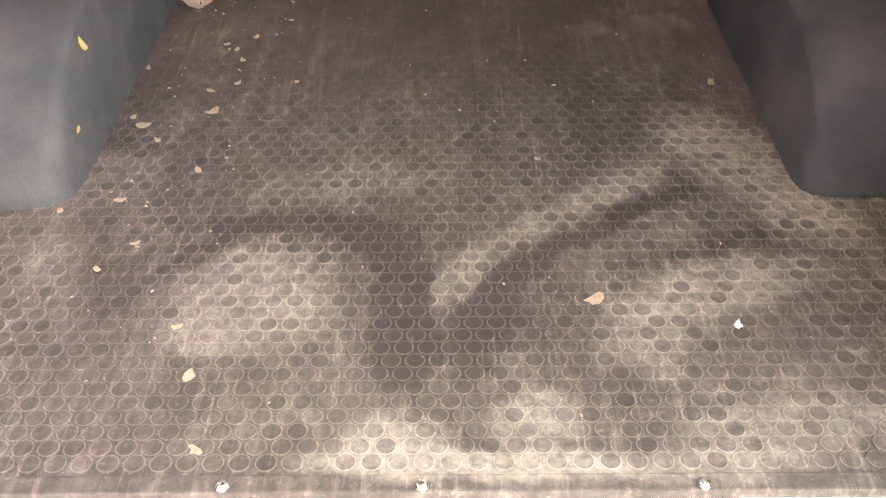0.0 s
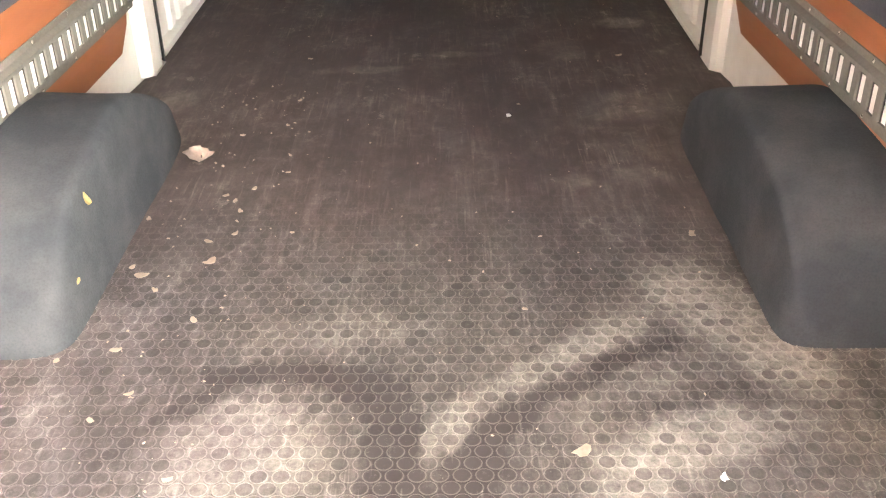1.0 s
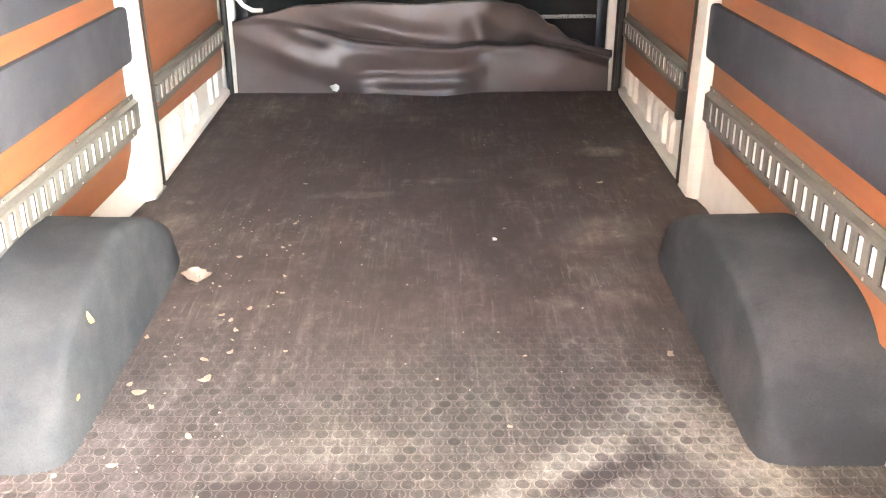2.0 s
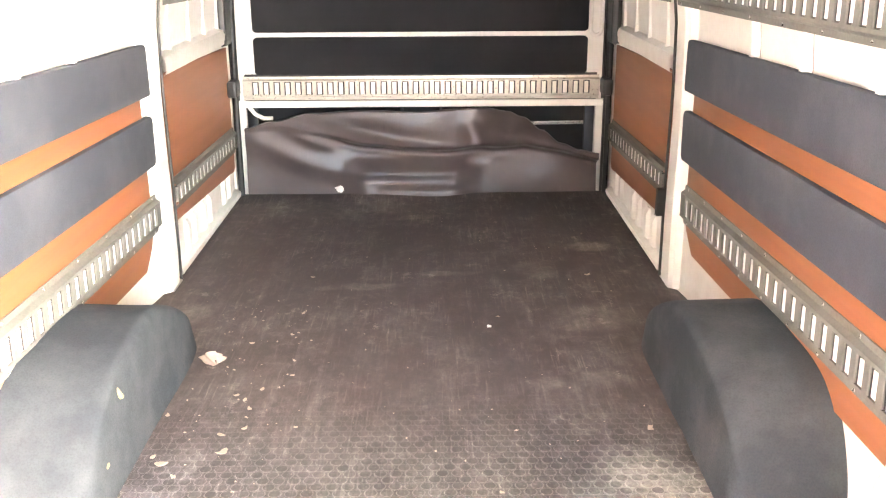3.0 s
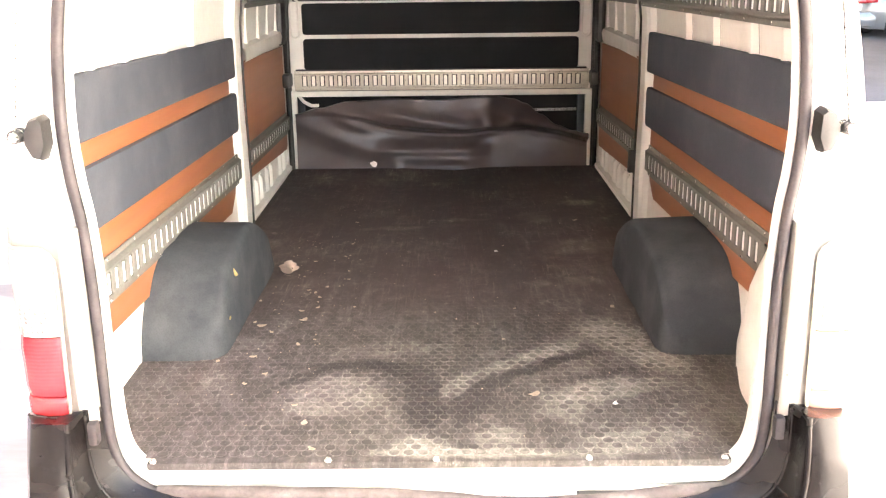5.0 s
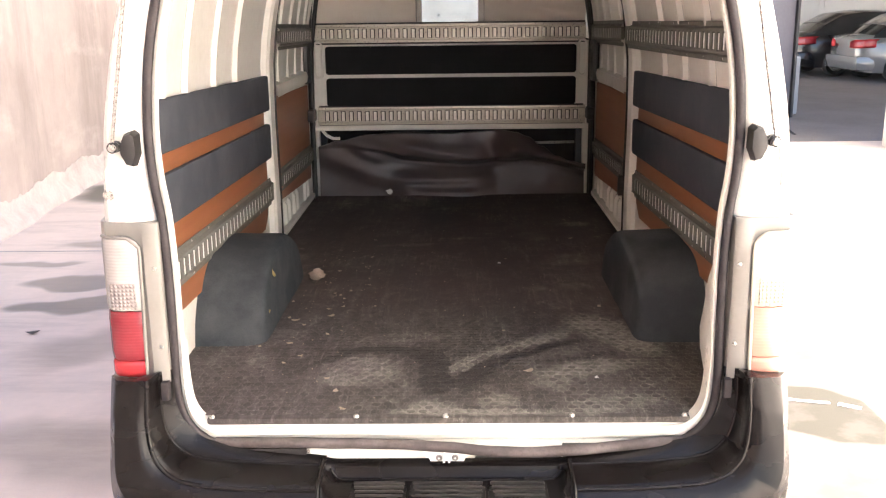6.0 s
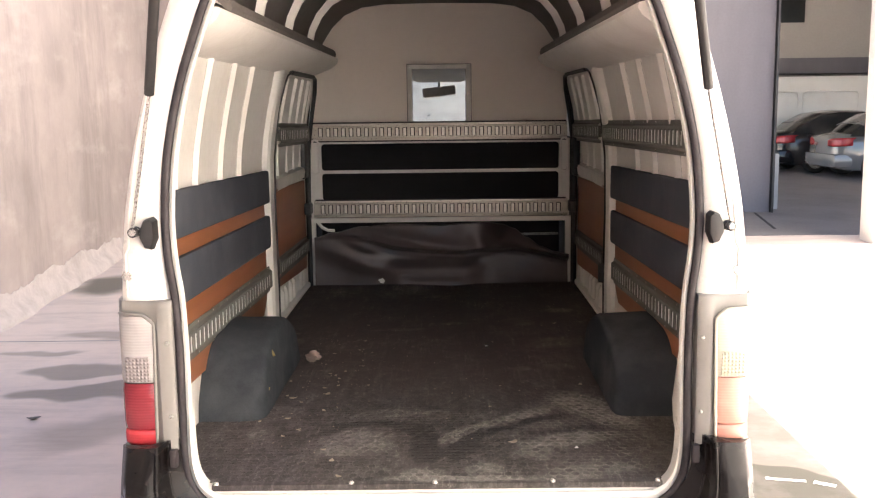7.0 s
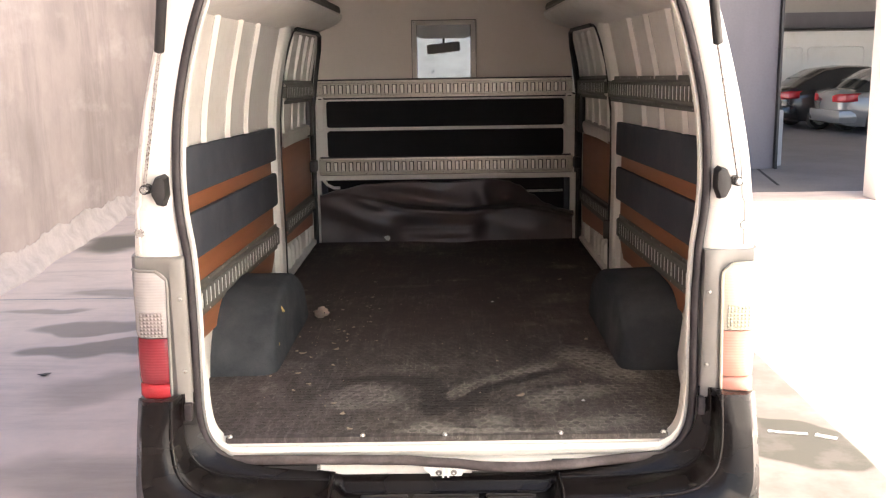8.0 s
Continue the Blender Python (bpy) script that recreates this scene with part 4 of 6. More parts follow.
bumper_shoulder = [(0.855, 0.13, -0.02), (0.862, -0.02, -0.05), (0.85, -0.18, -0.1), (0.75, -0.31, -0.18), (0.54, -0.35, -0.198), (0.31, -0.355, -0.205)]
bumper_face = [(0.86, 0.1, 0.1), (0.86, -0.06, 0.1), (0.848, -0.26, 0.05), (0.745, -0.4, -0.12), (0.54, -0.42, -0.17), (0.31, -0.42, -0.17)]
bumper_underside = [(0.85, 0.08, 0.16), (0.848, -0.08, 0.16), (0.83, -0.3, 0.12), (0.735, -0.43, -0.05), (0.54, -0.44, -0.1), (0.31, -0.44, -0.1)]
BUMPER_ROWS = [bumper_lip, bumper_shelf_edge, bumper_shelf, bumper_groove_top, bumper_groove, bumper_crest_inner, bumper_crest, bumper_shoulder, bumper_face, bumper_underside]


for s in (1, -1):
    corner_rows = [[(outer(s, x) if x > 0.6 else s * x, y, z) for x, z, y in finer(r, 5)] for r in BUMPER_ROWS]
    corner = loft(corner_rows)
    corner.faces.new([corner.verts.new(r[0]) for r in corner_rows])
    part("bumper_corner", corner, BUMPER, van, "scuffed black plastic corner of the rear bumper", 48)
    for k, rad in ((2, 0.0045), (4, 0.0060)):
        bead = [(outer(s, bx) if bx > 0.6 else s * bx, by - 0.001, bz) for bx, bz, by in finer(BUMPER_ROWS[k], 5)]
        part("bumper_ridge", tube(bead, rad, 8), BUMPER, van, "rounded moulded ridge along the bumper", 60)
# the step between the corners: back wall, ledge, tread and face, with rounded sides
STEP_ROWS = [(-0.030, -0.094, -0.100), (-0.046, -0.098, -0.106), (-0.054, -0.104, -0.112), (-0.058, -0.106, -0.131), (-0.063, -0.107, -0.138), (-0.075, -0.108, -0.141), (-0.145, -0.114, -0.144), (-0.176, -0.146, -0.147), (-0.203, -0.205, -0.150), (-0.211, -0.230, -0.160), (-0.213, -0.355, -0.355), (-0.17, -0.42, -0.42), (-0.10, -0.44, -0.44)]
step_rows = []
for y, side_z, tread_z in STEP_ROWS:
    row = [(0.325, side_z), (0.316, side_z - 0.002)]
    for k in range(1, 6):
        f = k / 5
        row.append((0.314 - 0.034 * f, side_z + (tread_z - side_z) * (1 - (1 - f) ** 2)))
    row.append((0.15, tread_z))
    step_rows.append([(x, y, z) for x, z in row] + [(-x, y, z) for x, z in row[::-1]])
step = part("bumper_step", loft(step_rows), BUMPER, van, "recessed black step in the middle of the bumper", 40)
ledge = [(-0.296, -0.058, -0.112), (-0.290, -0.064, -0.126), (-0.276, -0.070, -0.137), (-0.25, -0.072, -0.140), (0.25, -0.072, -0.140), (0.276, -0.070, -0.137), (0.290, -0.064, -0.126), (0.296, -0.058, -0.112)]
part("step_ledge", tube(ledge, 0.0042, 8), BUMPER, step, "rounded ridge at the back of the step", 60)
for x0, x1 in ((-0.235, -0.105), (-0.085, 0.093), (0.113, 0.25)):
    part("tread_pad", boxed(x0 - 0.006, x1 + 0.006, -0.200, -0.084, -0.150, -0.1415, 0.002), BUMPER, step)
    for i in range(5):
        y = -0.092 - 0.0205 * i
        part("grip_bar", boxed(x0 + 0.003 * i, x1 - 0.001 * i, y - 0.0042, y + 0.0042, -0.146, -0.1345 - 0.0006 * i, 0.002), GRIP, step, "tread ridge lightened to paint its highlight")
    dash = x0 + 0.02
    while dash < x1 - 0.02:
        part("grip_stub", boxed(dash, dash + 0.02, -0.1975, -0.1905, -0.146, -0.1375, 0.002), GRIP, step)
        dash += 0.029
for s in (1, -1):
    end = [(s * 0.318, y - 0.002, z + 0.004) for x, z, y in [r[-1] for r in BUMPER_ROWS[1:8]]]
    part("corner_end", tube(end, 0.0065, 8), BUMPER, van, "rounded inner end of the bumper corner", 60)

for s in (1, -1):
    part("rubber_stop", boxed(s * 0.709 - 0.010, s * 0.709 + 0.010, -0.060, -0.035, 0.075, 0.125, 0.005), SEAL_SHADE, van, "grey rubber tailgate stop", 40)

# ---- tailgate, its stays and the locks on the frame ----
for s in (1, -1):
    hexagon = [(0.018, 0.010), (0.006, 0.037), (-0.012, 0.043), (-0.022, 0.034), (-0.023, -0.014), (-0.011, -0.044), (0.005, -0.040), (0.018, -0.012)]
    plate = loft([[(s * (0.748 + k * x), y, 0.717 + k * z) for x, z in hexagon] for y, k in ((-0.020, 1.0), (-0.050, 0.96), (-0.060, 0.86), (-0.062, 0.55))], closed=True, cap=True)
    bracket = part("stay_bracket", plate, BLACK, van, "black plastic stay bracket on the body frame", 40)
    part("stay_clip", lathe([(0.004, 0.034), (0.013, 0.032), (0.014, 0.018), (0.010, 0.016), (0.010, 0.012), (0.014, 0.010), (0.014, 0.0)], pose(s * 0.780, -0.034, 0.722, 90), 12), BLACK, bracket, "black clip round the ball stud", 40)
    part("ball_stud", lathe([(0, 0.03), (0.008, 0.028), (0.011, 0.02), (0.008, 0.012), (0.013, 0.008), (0.013, 0)], pose(s * 0.780, -0.045, 0.722, 90), 12), STEEL, bracket, "steel ball stud", 40)
    foot, mid, top = Vector((s * 0.784, -0.055, 0.722)), Vector((s * 0.686, -0.16, 1.078)), Vector((s * 0.625, -0.28, 1.283))
    way = (top - mid).normalized()
    stay = part("gas_stay", tube([foot, foot.lerp(mid, 0.5), mid], 0.0045, 10), STEEL, van, "thin steel gas stay rod", 40)
    part("stay_cylinder", tube([mid, mid + way * 0.79], 0.0125, 12), BLACK, stay, "black gas stay cylinder", 40)
    part("body_bolt", lathe([(0, 0.012), (0.010, 0.011), (0.013, 0.004), (0.018, 0.002), (0.018, 0)], pose(s * 0.812, -0.020, 0.60, 90), 8), STEEL, van, "rusty bolt head on the body frame")
    part("frame_seam", tube([(s * 0.815, -0.026, 0.545), (s * 0.815, -0.026, 0.66), (s * 0.806, -0.026, 0.675), (s * 0.800, -0.026, 0.76), (s * 0.765, -0.024, 0.96), (s * 0.715, -0.022, 1.14)], 0.003, 6), PAINT, van)

gate_bm = bmesh.new()
gate_rows = []
for i in range(9):
    f = i / 8
    y = 0.02 - 1.60 * f
    z = 1.77 + 0.05 * f
    w = 0.40 + 0.42 * min(1.0, f * 2.0)
    gate_rows.append([(x, y - 0.02 * (abs(x) / w) ** 2, z - 0.05 * (abs(x) / w) ** 3) for x in [w * k / 5 for k in range(-5, 6)]])
loft(gate_rows, bm=gate_bm)
gate = part("tailgate", gate_bm, PAINT, van, "white tailgate swung up open", 50)
thick = gate.modifiers.new("thick", "SOLIDIFY")
thick.thickness = 0.05

# ---- wheels ----
for s in (1, -1):
    for y in (1.08, 3.45):
        m = pose(s * 0.725, y, -0.34, 0, 90 * s)
        tyre = part("wheel", lathe([(0.19, 0.09), (0.21, 0.10), (0.29, 0.10), (0.315, 0.075), (0.32, 0.0), (0.315, -0.075), (0.29, -0.10), (0.19, -0.09)], m, 32), TYRE, van, "black road tyre on a steel rim", 40)
        part("rim", lathe([(0.0, 0.03), (0.05, 0.035), (0.06, 0.01), (0.15, 0.03), (0.19, 0.095), (0.195, 0.06), (0.195, -0.08)], m, 28), STEEL, tyre, "steel wheel rim", 30)


# ---- linings on the side walls ----
def rail(name, p0, p1, height, metal, label, slot=0.029, pitch=0.0535, parent=None, screws=6, back=None, flange=0.030, rim=0.0062, shift=-0.0042, depth=0.0150):
    """A pressed rail with a row of upright slots: flanges, a raised band, bars between the slots."""
    m, length = on_wall(p0, p1)
    h = height / 2
    sh = h - flange
    bm = bmesh.new()
    L = length / 2
    for sg in (1, -1):
        prof = [(0.001, h), (0.004, h), (0.005, h - 0.014), (0.017, h - min(0.022, flange - 0.004)), (0.017, sh), (0.012, sh)]
        loft([[m @ Vector((x, -d, sg * z)) for d, z in prof] for x in (-L, L)], bm=bm)
    n = int((length - 0.03) / pitch)
    start = -n * pitch / 2
    edges = [(-L, start + (pitch - slot) / 2)]
    for i in range(n - 1):
        a = start + i * pitch + (pitch + slot) / 2
        edges.append((a, a + pitch - slot))
    edges.append((start + (n - 1) * pitch + (pitch + slot) / 2, L))
    for a, b in edges:
        prof = [(a, 0.003), (a, 0.0155), (a + 0.002, 0.017), (b - 0.002, 0.017), (b, 0.0155), (b, 0.003)]
        loft([[m @ Vector((x, -d, z)) for x, d in prof] for z in (-sh - 0.001, sh + 0.001)], bm=bm)
    ob = part(name, bm, metal, parent or van, label, 25)
    # solid dark box: shade at the slot edges painted as a backing
    part("slot_shade", boxed(-L, L, 0.0018 - depth, -0.002, -sh + 0.001, sh - 0.001, 0, m), SEAL_SHADE, ob, "dark backing that paints the shade round the slot plates")
    if Vector(p1).y < Vector(p0).y:
        shift = -shift
    plate = None
    for (_, a), (b, _) in zip(edges, edges[1:]):
        mm = m @ Matrix.Translation(((a + b) / 2 + shift, 0, 0))
        if plate is None:
            w = (b - a) / 2 - rim
            plate = mesh_ob("slot_plate", boxed(-w, w, -depth, -0.0065, -sh + 0.003, sh - 0.004), back or RAIL_BACK)
            plate.parent = ob
            plate.matrix_basis = mm
        else:
            o = again(plate, mm)
            o.parent = ob
    if screws:
        first = None
        for i in range(screws):
            for sg in (1, -1):
                x = -L + 0.04 + (length - 0.08) * i / (screws - 1)
                mm = m @ Matrix.Translation((x, -0.004, sg * (h - 0.007))) @ pose(0, 0, 0, 90)
                if first is None:
                    first = mesh_ob("rivet", lathe([(0, 0.0025), (0.003, 0.002), (0.0045, 0.0)], Matrix(), 8), STEEL, 40)
                    first.parent = ob
                    first.matrix_basis = mm
                else:
                    o = again(first, mm)
                    o.parent = ob
    return ob


def sloped(s, x, y0, z0, y1, z1):
    """Ends of a strip on a side wall, in the order that faces it inwards."""
    a, b = (side(s, x), y0, z0), (side(s, x), y1, z1)
    return (a, b) if s < 0 else (b, a)


def ply_panel(s, y0, y1, bottom, top, corner, x=0.797, thick=0.009):
    """A plywood sheet on a side wall, its far lower corner cut off at a slant."""
    pts = [(y0, bottom[0]), (y1 - corner, bottom[1]), (y1 - corner * 0.25, bottom[1] + corner * 0.55), (y1, bottom[1] + corner), (y1, top[1]), (y0, top[0])]
    bm = bmesh.new()
    ring = [[(side(s, xx), y, z) for y, z in pts] for xx in (x, x - thick)]
    loft(ring, closed=True, cap=True, bm=bm)
    return bm


for s in (-1, 1):
    bottom = (0.180, 0.118) if s < 0 else (0.216, 0.156)
    part("plywood_lining", ply_panel(s, 0.07, 1.77, bottom, (0.79, 0.74), 0.10), PLY, van, "orange-brown varnished plywood lining")
    pads = ((0.731, 0.681, 1.875), (0.524, 0.477, 1.83)) if s < 0 else ((0.736, 0.686, 1.855), (0.530, 0.484, 1.825))
    for zn, zf, far in pads:
        a, b = sloped(s, 0.791, 0.07, zn, far, zf)
        m, length = on_wall(a, b)
        part("wall_pad", slab(m, length, 0.149, 0.022, 0.018), FELT, van, "dark slate felt rubbing pad", 40)
    a, b = sloped(s, 0.788, 0.09 if s < 0 else 0.36, 0.311 if s < 0 else 0.335, 1.81 if s < 0 else 1.77, 0.259 if s < 0 else 0.286)
    rail("slotted_rail", a, b, 0.116, ZINC, "dull zinc slotted lashing rail", screws=9)
a, b = sloped(1, 0.762, 0.16, 0.938, 1.915, 0.908)
rail("slotted_rail", a, b, 0.112, ZINC, "dull zinc slotted lashing rail", screws=9)


# ---- sliding doors ----
def side_door(s):
    ry = (1.95, 2.93)
    body = bmesh.new()
    # lower pan, ledge and upper pan as one pressed sheet
    prof = [(0.782, 0.0), (0.760, 0.012), (0.760, 0.03), (0.785, 0.04), (0.785, 0.640), (0.757, 0.652), (0.752, 0.688), (0.758, 0.705), (0.786, 0.715), (0.772, 0.90), (0.748, 1.05), (0.722, 1.19), (0.71, 1.20)]
    loft([[(side(s, x), y, z) for x, z in prof] for y in (ry[0], 2.2, 2.5, 2.8, ry[1])], bm=body)
    door = part("sliding_door", body, INNER, van, "white sliding door lined with plywood", 30)
    part("plywood_lining", ply_panel(s, 1.955, 2.91, (0.185, 0.125), (0.652, 0.628), 0.02, 0.783), PLY, door, "red-brown varnished plywood lining")
    for y in (2.12, 2.22, 2.36, 2.46, 2.70, 2.80):
        rr = [[(side(s, 0.786), y - 0.026, z), (side(s, 0.786 - d), y - 0.016, z), (side(s, 0.786 - d), y + 0.016, z), (side(s, 0.786), y + 0.026, z)] for z, d in ((0.035, 0.004), (0.045, 0.014), (0.13, 0.014), (0.148, 0.004))]
        part("door_rib", loft(rr, cap=True), INNER, door, smooth=40)
    for y in (2.10, 2.36, 2.58, 2.80):
        part("door_rib", rib(s, y, 0.70, 1.185, 0.026, 0.014, 0.012), INNER, door, smooth=35)
    a, b = sloped(s, 0.772, 1.955, 0.276 if s < 0 else 0.308, 2.90, 0.256 if s < 0 else 0.278)
    rail("slotted_rail", a, b, 0.105, ZINC, "dull zinc slotted lashing rail", parent=door, screws=0)
    a, b = sloped(s, 0.752, 1.955, 0.913, 2.90, 0.893)
    rail("slotted_rail", a, b, 0.112, ZINC, "dark tarnished slotted lashing rail", parent=door, screws=0)
    seal = [(side(s, sx), y, z) for sx, y, z in ((0.766, 1.940, 0.0), (0.764, 1.940, 0.3), (0.768, 1.940, 0.6), (0.764, 1.940, 0.80), (0.738, 1.940, 1.02), (0.705, 1.945, 1.14), (0.690, 1.965, 1.188), (0.684, 2.03, 1.203))]
    part("door_seal", tube(seal, 0.0045, 8), BLACK, door, "thin black rubber door seal", 60)
    seal = [(side(s, sx), y, z) for sx, y, z in ((0.684, 2.03, 1.203), (0.684, 2.75, 1.203), (0.688, 2.86, 1.190), (0.700, 2.92, 1.12), (0.722, 2.935, 1.0), (0.748, 2.935, 0.8), (0.756, 2.935, 0.4), (0.756, 2.935, 0.0))]
    part("door_seal", tube(seal, 0.0115, 8), BLACK, door, "black rubber door seal", 60)
    part("latch_box", boxed(*sorted((s * 0.786, s * 0.748)), 2.80, 2.925, 0.64, 0.86, 0.02), BLACK, door, "black latch cover")
    part("rubber_stop", boxed(*sorted((s * 0.775, s * 0.735)), 2.86, 2.955, 0.432, 0.498, 0.012), BLACK, door, "black rubber stop")
    return door


for s in (1, -1):
    side_door(s)
part("pillar_catch", boxed(0.755, 0.79, 1.925, 1.952, 0.20, 0.29, 0.006), BLACK, van, "black catch on the pillar")


# ---- wheel arch covers ----
def arch_cover(s, seed):
    """A padded cover over a wheel housing: domed along its length, rounded at the inner edge."""
    far = [(0.92, 0.257), (1.00, 0.257), (1.08, 0.250), (1.17, 0.220), (1.28, 0.168), (1.38, 0.110), (1.46, 0.052), (1.49, 0.0)]
    near = [(0.545, 0.0), (0.554, 0.060), (0.588, 0.116), (0.630, 0.170), (0.685, 0.217), (0.755, 0.246), (0.84, 0.256)] if s < 0 else [(0.556, 0.0), (0.560, 0.060), (0.583, 0.122), (0.620, 0.182), (0.675, 0.229), (0.750, 0.250), (0.84, 0.256)]
    prof = near + far
    rings = []
    x_in = 0.588 if s < 0 else 0.608
    for i, (y, z) in enumerate(prof):
        f = i / (len(prof) - 1)
        end = max(0.0, 1 - f / 0.16) if f < 0.5 else max(0.0, (f - 0.80) / 0.20)
        xi = x_in + 0.075 * end ** 2
        low = (0.84 + 0.14 * max(0.0, min(1.0, (y - 0.70) / 0.35))) * z
        r = min(0.024, low * 0.4 + 0.001)
        edge_x = xi + r
        row = [(0.825, z)] + [(0.80 + (edge_x - 0.80) * f2, z + (low - z) * f2) for f2 in (0.0, 0.3, 0.55, 0.8, 0.94)]
        for k in range(0, 6):
            a = radians(18 * k)
            row.append((edge_x - r * math.sin(a), low - r + r * math.cos(a)))
        row += [(xi - 0.003, (low - r) * 0.80), (xi - 0.006, (low - r) * 0.40), (xi - 0.010, -0.004)]
        pts = []
        for k, (x, zz) in enumerate(row):
            wob = 0.005 * noise.noise((x * 14 + seed, y * 14, zz * 14)) + 0.003 * noise.noise((x * 5, y * 40 + seed, zz * 9)) + 0.0025 * math.sin(y * 75 + 4 * x) * max(0.0, noise.noise((x * 6, y * 5 + seed, 3)) + 0.25)
            pts.append((s * (x + (wob if 5 < k else 0)), y, zz + (wob if zz > 0.03 else 0)))
        rings.append(pts)
    bm = loft(rings)
    ob = part("wheel_arch_cover", bm, VINYL, van, "dark slate padded cover over the wheel arch", 180)
    sb = ob.modifiers.new("smooth", "SUBSURF")
    sb.levels = sb.render_levels = 2
    return ob


def tear(parent, place, normal, w, h, turn, mt, label):
    bm = bmesh.new()
    n = Vector(normal).normalized()
    u = n.cross(Vector((0, 0, 1))).normalized()
    v = n.cross(u)
    c = Vector(place) + n * 0.011
    ring = []
    for i in range(11):
        a = 2 * math.pi * i / 11
        k = 1 + 0.35 * noise.noise((i * 1.7, place[1] * 9, turn))
        p, q = w * k * math.cos(a), h * k * math.sin(a)
        ct, st = math.cos(radians(turn)), math.sin(radians(turn))
        ring.append(c + u * (p * ct - q * st) + v * (p * st + q * ct))
    top = bm.verts.new(c + n * 0.004)
    vs = [bm.verts.new(p) for p in ring]
    low = [bm.verts.new(p - n * 0.007) for p in ring]
    for i in range(11):
        j = (i + 1) % 11
        bm.faces.new((vs[i], vs[j], top))
        bm.faces.new((low[i], low[j], vs[j], vs[i]))
    return part("torn_spot", bm, mt, parent, label, 60)


arch_l = arch_cover(-1, 1.0)
arch_cover(1, 7.0)
tear(arch_l, (-0.598, 0.782, 0.176), (0.8, -0.2, 0.6), 0.006, 0.021, 5, FOAM, "yellow foam showing through a tear")
tear(arch_l, (-0.592, 0.663, 0.077), (1, -0.5, 0.2), 0.010, 0.005, 20, FOAM, "yellow foam showing through a tear")
tear(arch_l, (-0.600, 0.735, 0.166), (0.6, -0.5, 0.7), 0.008, 0.003, 10, SCRAP, "pale scuff on the cover")

# ---- bulkhead ----
BY = 3.02
board = bmesh.new()
# the board stands in four pieces round its window
pieces = [
    [(0.735, 0.845), (0.735, 1.12), (0.722, 1.22), (0.70, 1.30), (0.655, 1.40), (0.60, 1.483), (0.53, 1.55), (0.43, 1.594), (0.30, 1.61), (0.168, 1.6125), (0.168, 0.845)],
    [(0.168, 1.262), (0.168, 1.6125), (0, 1.614), (-0.166, 1.6125), (-0.166, 1.262)],
    [(0.168, 0.845), (0.168, 0.94), (-0.166, 0.94), (-0.166, 0.845)],
    [(-0.735, 0.845), (-0.735, 1.12), (-0.722, 1.22), (-0.70, 1.30), (-0.655, 1.40), (-0.60, 1.483), (-0.53, 1.55), (-0.43, 1.594), (-0.30, 1.61), (-0.166, 1.6125), (-0.166, 0.845)],
]
for pc in pieces:
    loft([[(x, y, z) for x, z in pc] for y in (BY + 0.004, BY + 0.022)], closed=True, cap=True, bm=board)
bulkhead = part("bulkhead", board, BOARD, van, "beige bulkhead board with a small window")
frame_bm = bmesh.new()
for x0, x1, z0, z1 in ((-0.180, -0.154, 0.945, 1.274), (0.156, 0.184, 0.945, 1.274), (-0.154, 0.156, 1.250, 1.274)):
    add_box(frame_bm, x0, x1, BY - 0.008, BY + 0.0035, z0, z1, 0.002)
joint_bm = bmesh.new()
for x0, x1, z0, z1 in ((-0.1835, -0.1805, 0.945, 1.2775), (0.1845, 0.1875, 0.945, 1.2775), (-0.1805, 0.1845, 1.2745, 1.2775), (-0.1535, -0.1505, 0.945, 1.2495), (0.1525, 0.1555, 0.945, 1.2495)):
    add_box(joint_bm, x0, x1, BY - 0.004, BY + 0.0038, z0, z1)
part("frame_joint", joint_bm, SEAL_SHADE, bulkhead, "dark joint round the window frame")
part("window_frame", frame_bm, FRAME_METAL, bulkhead, "thin metal window frame", 30)
part("window_pane", boxed(-0.150, 0.152, BY + 0.008, BY + 0.012, 0.941, 1.2455), CLEAR_GLASS, bulkhead, "clear pane").visible_shadow = False
for x, z in ((-0.167, 1.26), (0.17, 1.262), (-0.167, 1.10), (0.17, 1.10), (0.0, 1.263)):
    again(bolt, pose(x, BY - 0.008, z) @ Matrix.Scale(0.6, 4), van).name = "screw"

low = bmesh.new()
add_box(low, -0.755, 0.755, BY - 0.002, BY + 0.02, 0.372, 0.848, 0.003)
lower = part("lower_bulkhead", low, INNER, van, "white steel lower bulkhead")
for x0, x1 in ((-0.762, -0.730), (0.730, 0.762)):
    part("bulkhead_post", boxed(x0, x1, BY - 0.020, BY + 0.012, -0.012, 0.372, 0.004), INNER, lower, "white upright post")
# black fillers added to stop cab light leaking past the bulkhead
for x0, x1 in ((-0.825, -0.764), (0.764, 0.835)):
    part("light_stop", boxed(x0, x1, BY + 0.014, BY + 0.03, -0.02, 1.2), BLACK, lower, "black filler added to block cab light beside the bulkhead")
part("bulkhead_ledge", boxed(-0.760, 0.770, BY - 0.026, BY - 0.0025, 0.370, 0.398, 0.004), INNER, lower)
for z0, z1 in ((0.504, 0.656), (0.676, 0.827)):
    m, length = on_wall((-0.683, BY - 0.002, (z0 + z1) / 2), (0.688, BY - 0.002, (z0 + z1) / 2))
    part("bulkhead_pad", slab(m, length, z1 - z0, 0.016, 0.020), BLACK_FELT, lower, "black felt pad", 40)
